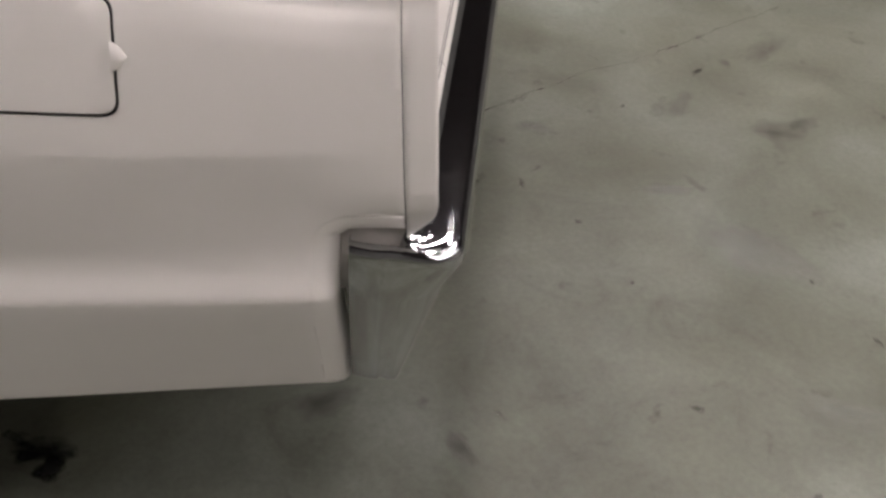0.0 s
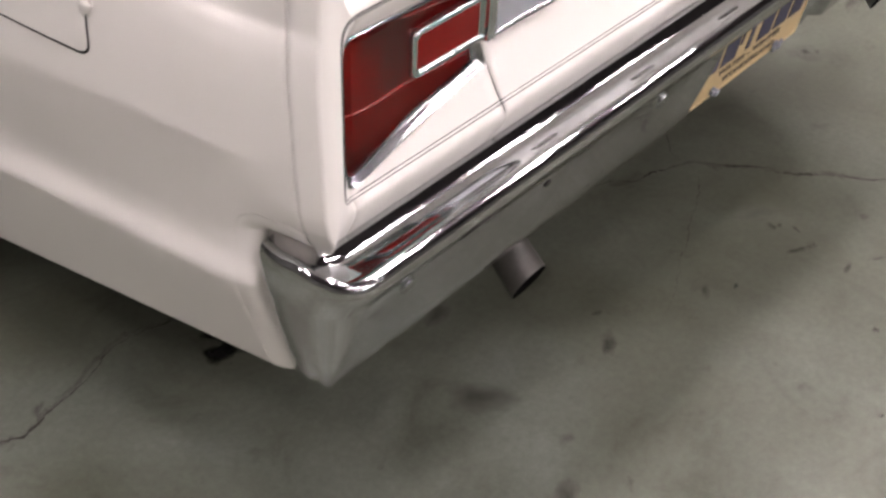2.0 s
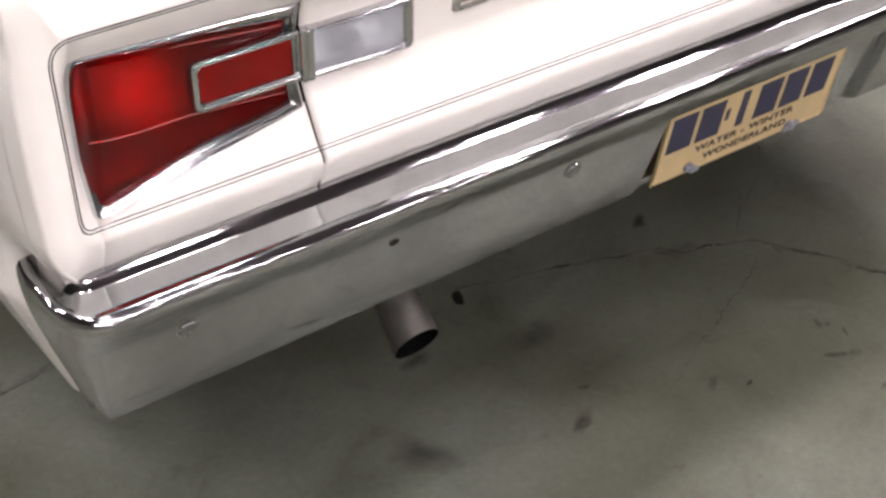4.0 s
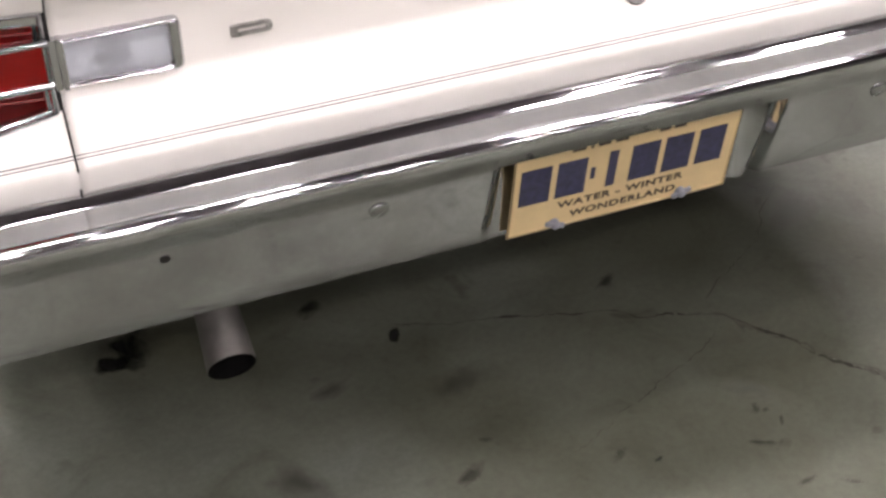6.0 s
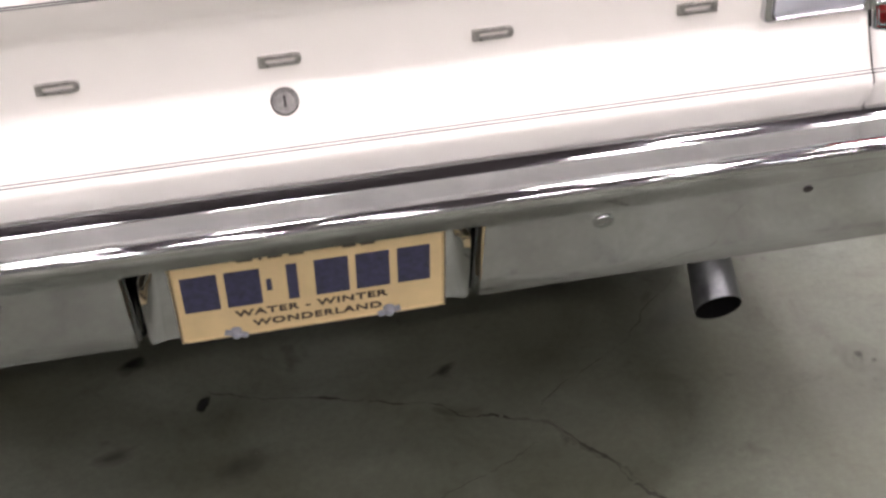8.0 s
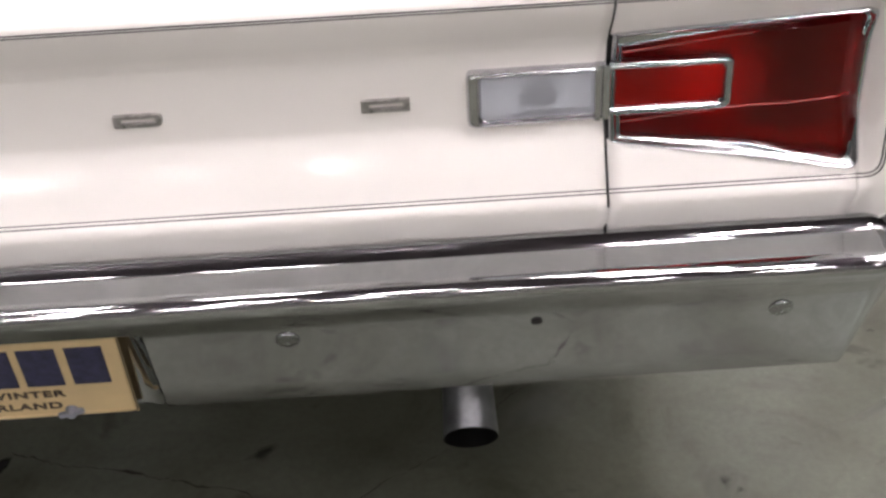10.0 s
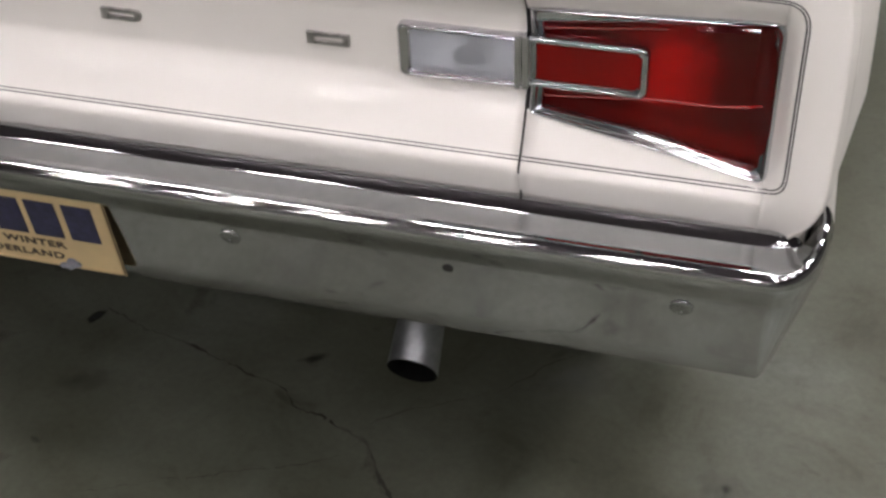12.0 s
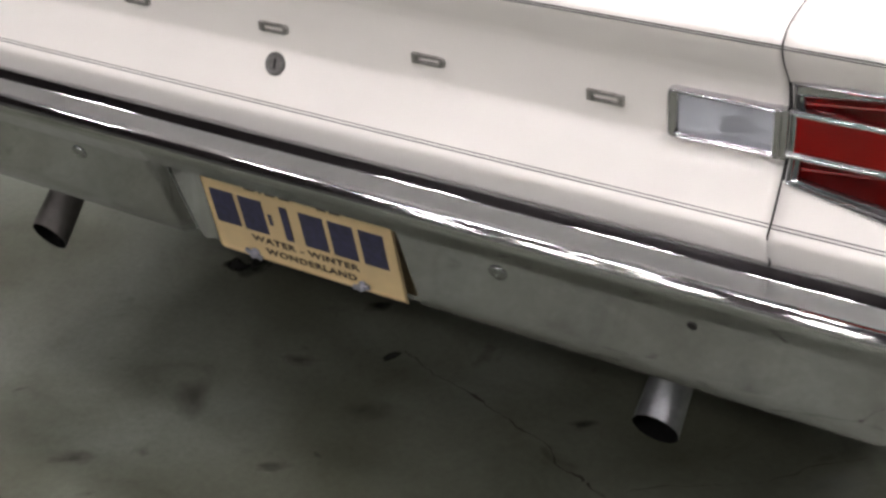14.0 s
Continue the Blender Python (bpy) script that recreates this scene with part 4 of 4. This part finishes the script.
lettering("WATER - WINTER", -0.002, 0.0330, 0.0140, 0.174)
lettering("WONDERLAND", 0.004, 0.0140, 0.0140, 0.148)
for u in (0.062, 0.238):
    bm = bmesh.new()
    rings = [[(r * math.cos(t), -h, r * math.sin(t)) for t in (2 * math.pi * k / 12 for k in range(12))] for r, h in ((0.007, 0.0), (0.0065, 0.004), (0.0045, 0.009), (0.0005, 0.010))]
    grid(bm, rings, cyclic=True)
    for s in (-1, 1):
        box(bm, *sorted((s * 0.004, s * 0.0135)), -0.007, -0.003, -0.003, 0.0035, 0.001)
    wing = part("wing_nut", bm, GREY_PLASTIC, plate, "grey plastic wing nut")
    wing.matrix_local = pose(u - 0.1525, -0.0006, 0.010, 0, 20 if u < 0.1 else -15, 0)
# carrier behind the plate: a shallow pan with bent sides and cut upper corners, in front of a dark hollow
bm = bmesh.new()
rows = []
for z, cut in ((0.448, 0.010), (0.4505, 0.003), (0.456, 0.0), (0.50, 0.0), (0.55, 0.001), (0.572, 0.003), (0.588, 0.009), (0.601, 0.020)):
    back = 0.0575 - 0.158 * (z - 0.446) + (0.010 if z < 0.449 else 0.0)
    face = -0.0142 + 0.316 * (0.5985 - z) + (0.010 if z < 0.449 else 0.0)
    a, b = -0.1840 + cut, 0.1880 - cut
    edge = [(0.0, face + 0.024), (0.003, face + 0.019), (0.008, lerp(face + 0.019, back, 0.35)), (0.016, lerp(face + 0.019, back, 0.85)), (0.023, back)]
    rows.append([(a + u, y, z) for u, y in edge] + [(x, back + 0.001, z) for x in (-0.10, 0.004, 0.11)] + [(b - u, y, z) for u, y in reversed(edge)])
grid(bm, rows)
part("plate_carrier", bm, CHROME, car, "hazy chrome carrier behind the number plate", smooth=50, thick=0.0015)
# black sheet standing in for the shade of the hollow
bm = bmesh.new()
box(bm, -0.23, 0.24, 0.082, 0.086, 0.452, 0.640)
part("recess_shade", bm, BLACKOUT, car, smooth=0)

# ---- exhaust ----
def exhaust(sign):
    """A tip that points down and back, cut off on the slant, on a pipe that runs forward under the car."""
    c = Vector((sign * 0.499, 0.050 if sign > 0 else 0.044, 0.374 if sign > 0 else 0.367))
    side = Vector((1, 0, 0))

    def ring(p, deg, r):
        a = radians(deg)
        up = Vector((0, -math.sin(a), math.cos(a)))
        return [p + side * (r * math.cos(t)) + up * (r * math.sin(t)) for t in (2 * math.pi * q / 32 for q in range(32))]

    way = Vector((0, math.cos(radians(42)), math.sin(radians(42))))
    cut = Vector((0, math.cos(radians(23)), math.sin(radians(23))))
    bm = bmesh.new()
    rings = [ring(c + way * 0.05, 38, 0.0255), ring(c + cut * 0.0015, 23, 0.0286), ring(c, 23, 0.0292), ring(c + cut * 0.0012, 23, 0.0296)]
    rings += [ring(c + way * d, a, r) for d, a, r in ((0.012, 27, 0.0293), (0.03, 33, 0.0284), (0.055, 40, 0.0272), (0.075, 42, 0.0266), (0.095, 40, 0.0262), (0.11, 34, 0.026))]
    rings += [ring(Vector((sign * 0.499, y, z)), a, 0.026) for y, z, a in ((0.17, 0.462, 20), (0.24, 0.474, 0), (0.42, 0.455, -12), (1.2, 0.33, -8))]
    grid(bm, rings, cyclic=True)
    pipe = part("exhaust_pipe", bm, PIPE if sign > 0 else RUSTY, car, "dull silver exhaust tip with a sooty mouth" if sign > 0 else "heat-browned exhaust tip with a sooty mouth", smooth=60)
    bm = bmesh.new()
    grid(bm, [ring(c + way * d, a, r) for d, a, r in ((-0.0004, 23, 0.0293), (-0.0006, 23, 0.0280), (0.012, 27, 0.0272), (0.045, 37, 0.0245), (0.046, 37, 0.0005))], cyclic=True)
    part("mouth", bm, SOOT, pipe)


mirrored(exhaust)

# ---- fuel door on the left flank ----
FY, FZ, FH, FW = 0.3475, 0.842, 0.0540, 0.0745


def flank(dy, dz, out):
    """A point on the left flank, allowing for the fall of its lines."""
    y, z = FY + dy, FZ + dz - 0.05 * dy
    lo, hi = 0.70, 1.0
    for _ in range(30):
        ref = (lo + hi) / 2
        lo, hi = (ref, hi) if ref + table(LEAN, ref) * (y - 0.10) < z else (lo, ref)
    return Vector((-(side_x(ref, y) + out), y, z))


loop = rounded([(-FW, -FH, 0), (FW, -FH, 0), (FW, FH, 0), (-FW, FH, 0)], 0.016, 6)
wide = rounded([(-FW - 0.0024, -FH - 0.0024, 0), (FW + 0.0024, -FH - 0.0024, 0), (FW + 0.0024, FH + 0.0024, 0), (-FW - 0.0024, FH + 0.0024, 0)], 0.0175, 6)


def spread(points):
    out = []
    for a, b in zip(points, points[1:] + points[:1]):
        n = max(1, int((b - a).length / 0.012))
        out += [a.lerp(b, k / n) for k in range(n)]
    return out


bm = bmesh.new()
rings = [[flank(p.x * f, p.y * f, o) for p in spread(loop)] for f, o in ((1.0, 0.0008), (0.995, 0.0018), (0.985, 0.0023), (0.75, 0.0021), (0.5, 0.0021), (0.25, 0.0021), (0.02, 0.0021))]
grid(bm, rings, cyclic=True)
fuel_door = part("fuel_door", bm, PAINT, car, "cream-white fuel filler door")
bm = bmesh.new()
inner, outer = [], []
for a, b, c, d in zip(loop, loop[1:] + loop[:1], wide, wide[1:] + wide[:1]):
    n = max(1, int((b - a).length / 0.012))
    inner += [a.lerp(b, k / n) for k in range(n)]
    outer += [c.lerp(d, k / n) for k in range(n)]
grid(bm, [[flank(p.x, p.y, 0.0012) for p in inner], [flank(p.x, p.y, 0.0012) for p in outer]], cyclic=True)
part("gap", bm, DARK, fuel_door, thick=0.0004)
bm = bmesh.new()
rim = [(-FW + 0.002, 0.017), (-FW - 0.006, 0.010), (-FW - 0.012, 0.001), (-FW - 0.006, -0.008), (-FW + 0.002, -0.014)]
grid(bm, [[flank(a, b, o) for a, b in rim] for o in (-0.001, 0.0022)] + [[flank(lerp(a, -FW, 0.45), lerp(b, 0.001, 0.45), 0.0055) for a, b in rim], [flank(-FW, 0.001, 0.0062)] * 5])
part("finger_tab", bm, PAINT, fuel_door)

# ---- rest of the car, out of sight ----
bm = bmesh.new()
LOWB = [(0.8, 0.935), (1.6, 0.945), (3.2, 0.95), (4.4, 0.93), (5.0, 0.86)]
rows = []
for y, hw in LOWB:
    topz = 0.995 if y < 4.8 else 0.90
    rows.append([(s * hw * k, y, z) for s, k, z in ((-1, 0.94, 0.36), (-1, 0.985, 0.50), (-1, 0.99, 0.60), (-1, 1.0, 0.73), (-1, 0.975, 0.90), (-1, 0.92, topz), (1, 0.92, topz), (1, 0.975, 0.90), (1, 1.0, 0.73), (1, 0.99, 0.60), (1, 0.985, 0.50), (1, 0.94, 0.36))])
grid(bm, rows)
f = [bm.verts.new(p) for p in rows[-1]]
bm.faces.new(f)
part("body", bm, PAINT, car, "cream-white body sides and bonnet", thick=0.002)
# unseen boxes; the low rear one is added to keep light off the floor
bm = bmesh.new()
box(bm, -0.86, 0.86, 0.14, 0.42, 0.50, 0.53)
box(bm, -0.55, 0.55, 0.40, 0.95, 0.22, 0.52, 0.03)
box(bm, -0.84, 0.84, 0.42, 0.95, 0.46, 0.50)
box(bm, -0.86, 0.86, 0.9, 4.9, 0.26, 0.30)
part("underbody", bm, BLACKOUT, car, smooth=0)
bm = bmesh.new()
grid(bm, [[(s * w, y, z) for s, w, z in ((-1, 0.80, 0.985), (-1, 0.62, h), (1, 0.62, h), (1, 0.80, 0.985))] for y, h in ((1.15, 0.99), (1.75, 1.30), (2.9, 1.33), (3.6, 0.99))])
part("window_glass", bm, GLASS, car, thick=0.004)
bm = bmesh.new()
grid(bm, [[(x, y, 1.335 + 0.02 * (1 - (x / 0.62) ** 2)) for x in (-0.64, -0.4, 0, 0.4, 0.64)] for y in (1.72, 2.3, 2.93)])
part("roof", bm, PAINT, car, "cream-white roof", thick=0.02)
for sx in (-1, 1):
    for foot, head in (((0.80, 1.18, 0.98), (0.62, 1.76, 1.335)), ((0.80, 3.58, 0.98), (0.62, 2.90, 1.335))):
        bm = bmesh.new()
        tube(bm, [(sx * lerp(foot[0], head[0], k / 4), lerp(foot[1], head[1], k / 4), lerp(foot[2], head[2], k / 4)) for k in range(5)], 0.028, 8)
        part("roof_pillar", bm, PAINT, car)
for wx, wy in ((-0.76, 1.25), (0.76, 1.25), (-0.76, 4.2), (0.76, 4.2)):
    bm = bmesh.new()
    grid(bm, [[(wx + dx, wy + r * math.cos(t), 0.335 + r * math.sin(t)) for t in (2 * math.pi * k / 40 for k in range(40))] for dx, r in ((-0.09, 0.20), (-0.10, 0.30), (-0.07, 0.335), (0.07, 0.335), (0.10, 0.30), (0.09, 0.20))], cyclic=True)
    wheel = part("wheel", bm, RUBBER, car, "black tyre on a steel wheel")
    bm = bmesh.new()
    s = math.copysign(1, wx)
    grid(bm, [[(wx + s * dx, wy + r * math.cos(t), 0.335 + r * math.sin(t)) for t in (2 * math.pi * k / 32 for k in range(32))] for dx, r in ((0.085, 0.20), (0.06, 0.17), (0.075, 0.08), (0.08, 0.01))], cyclic=True)
    part("rim", bm, CHROME_TRIM, wheel)
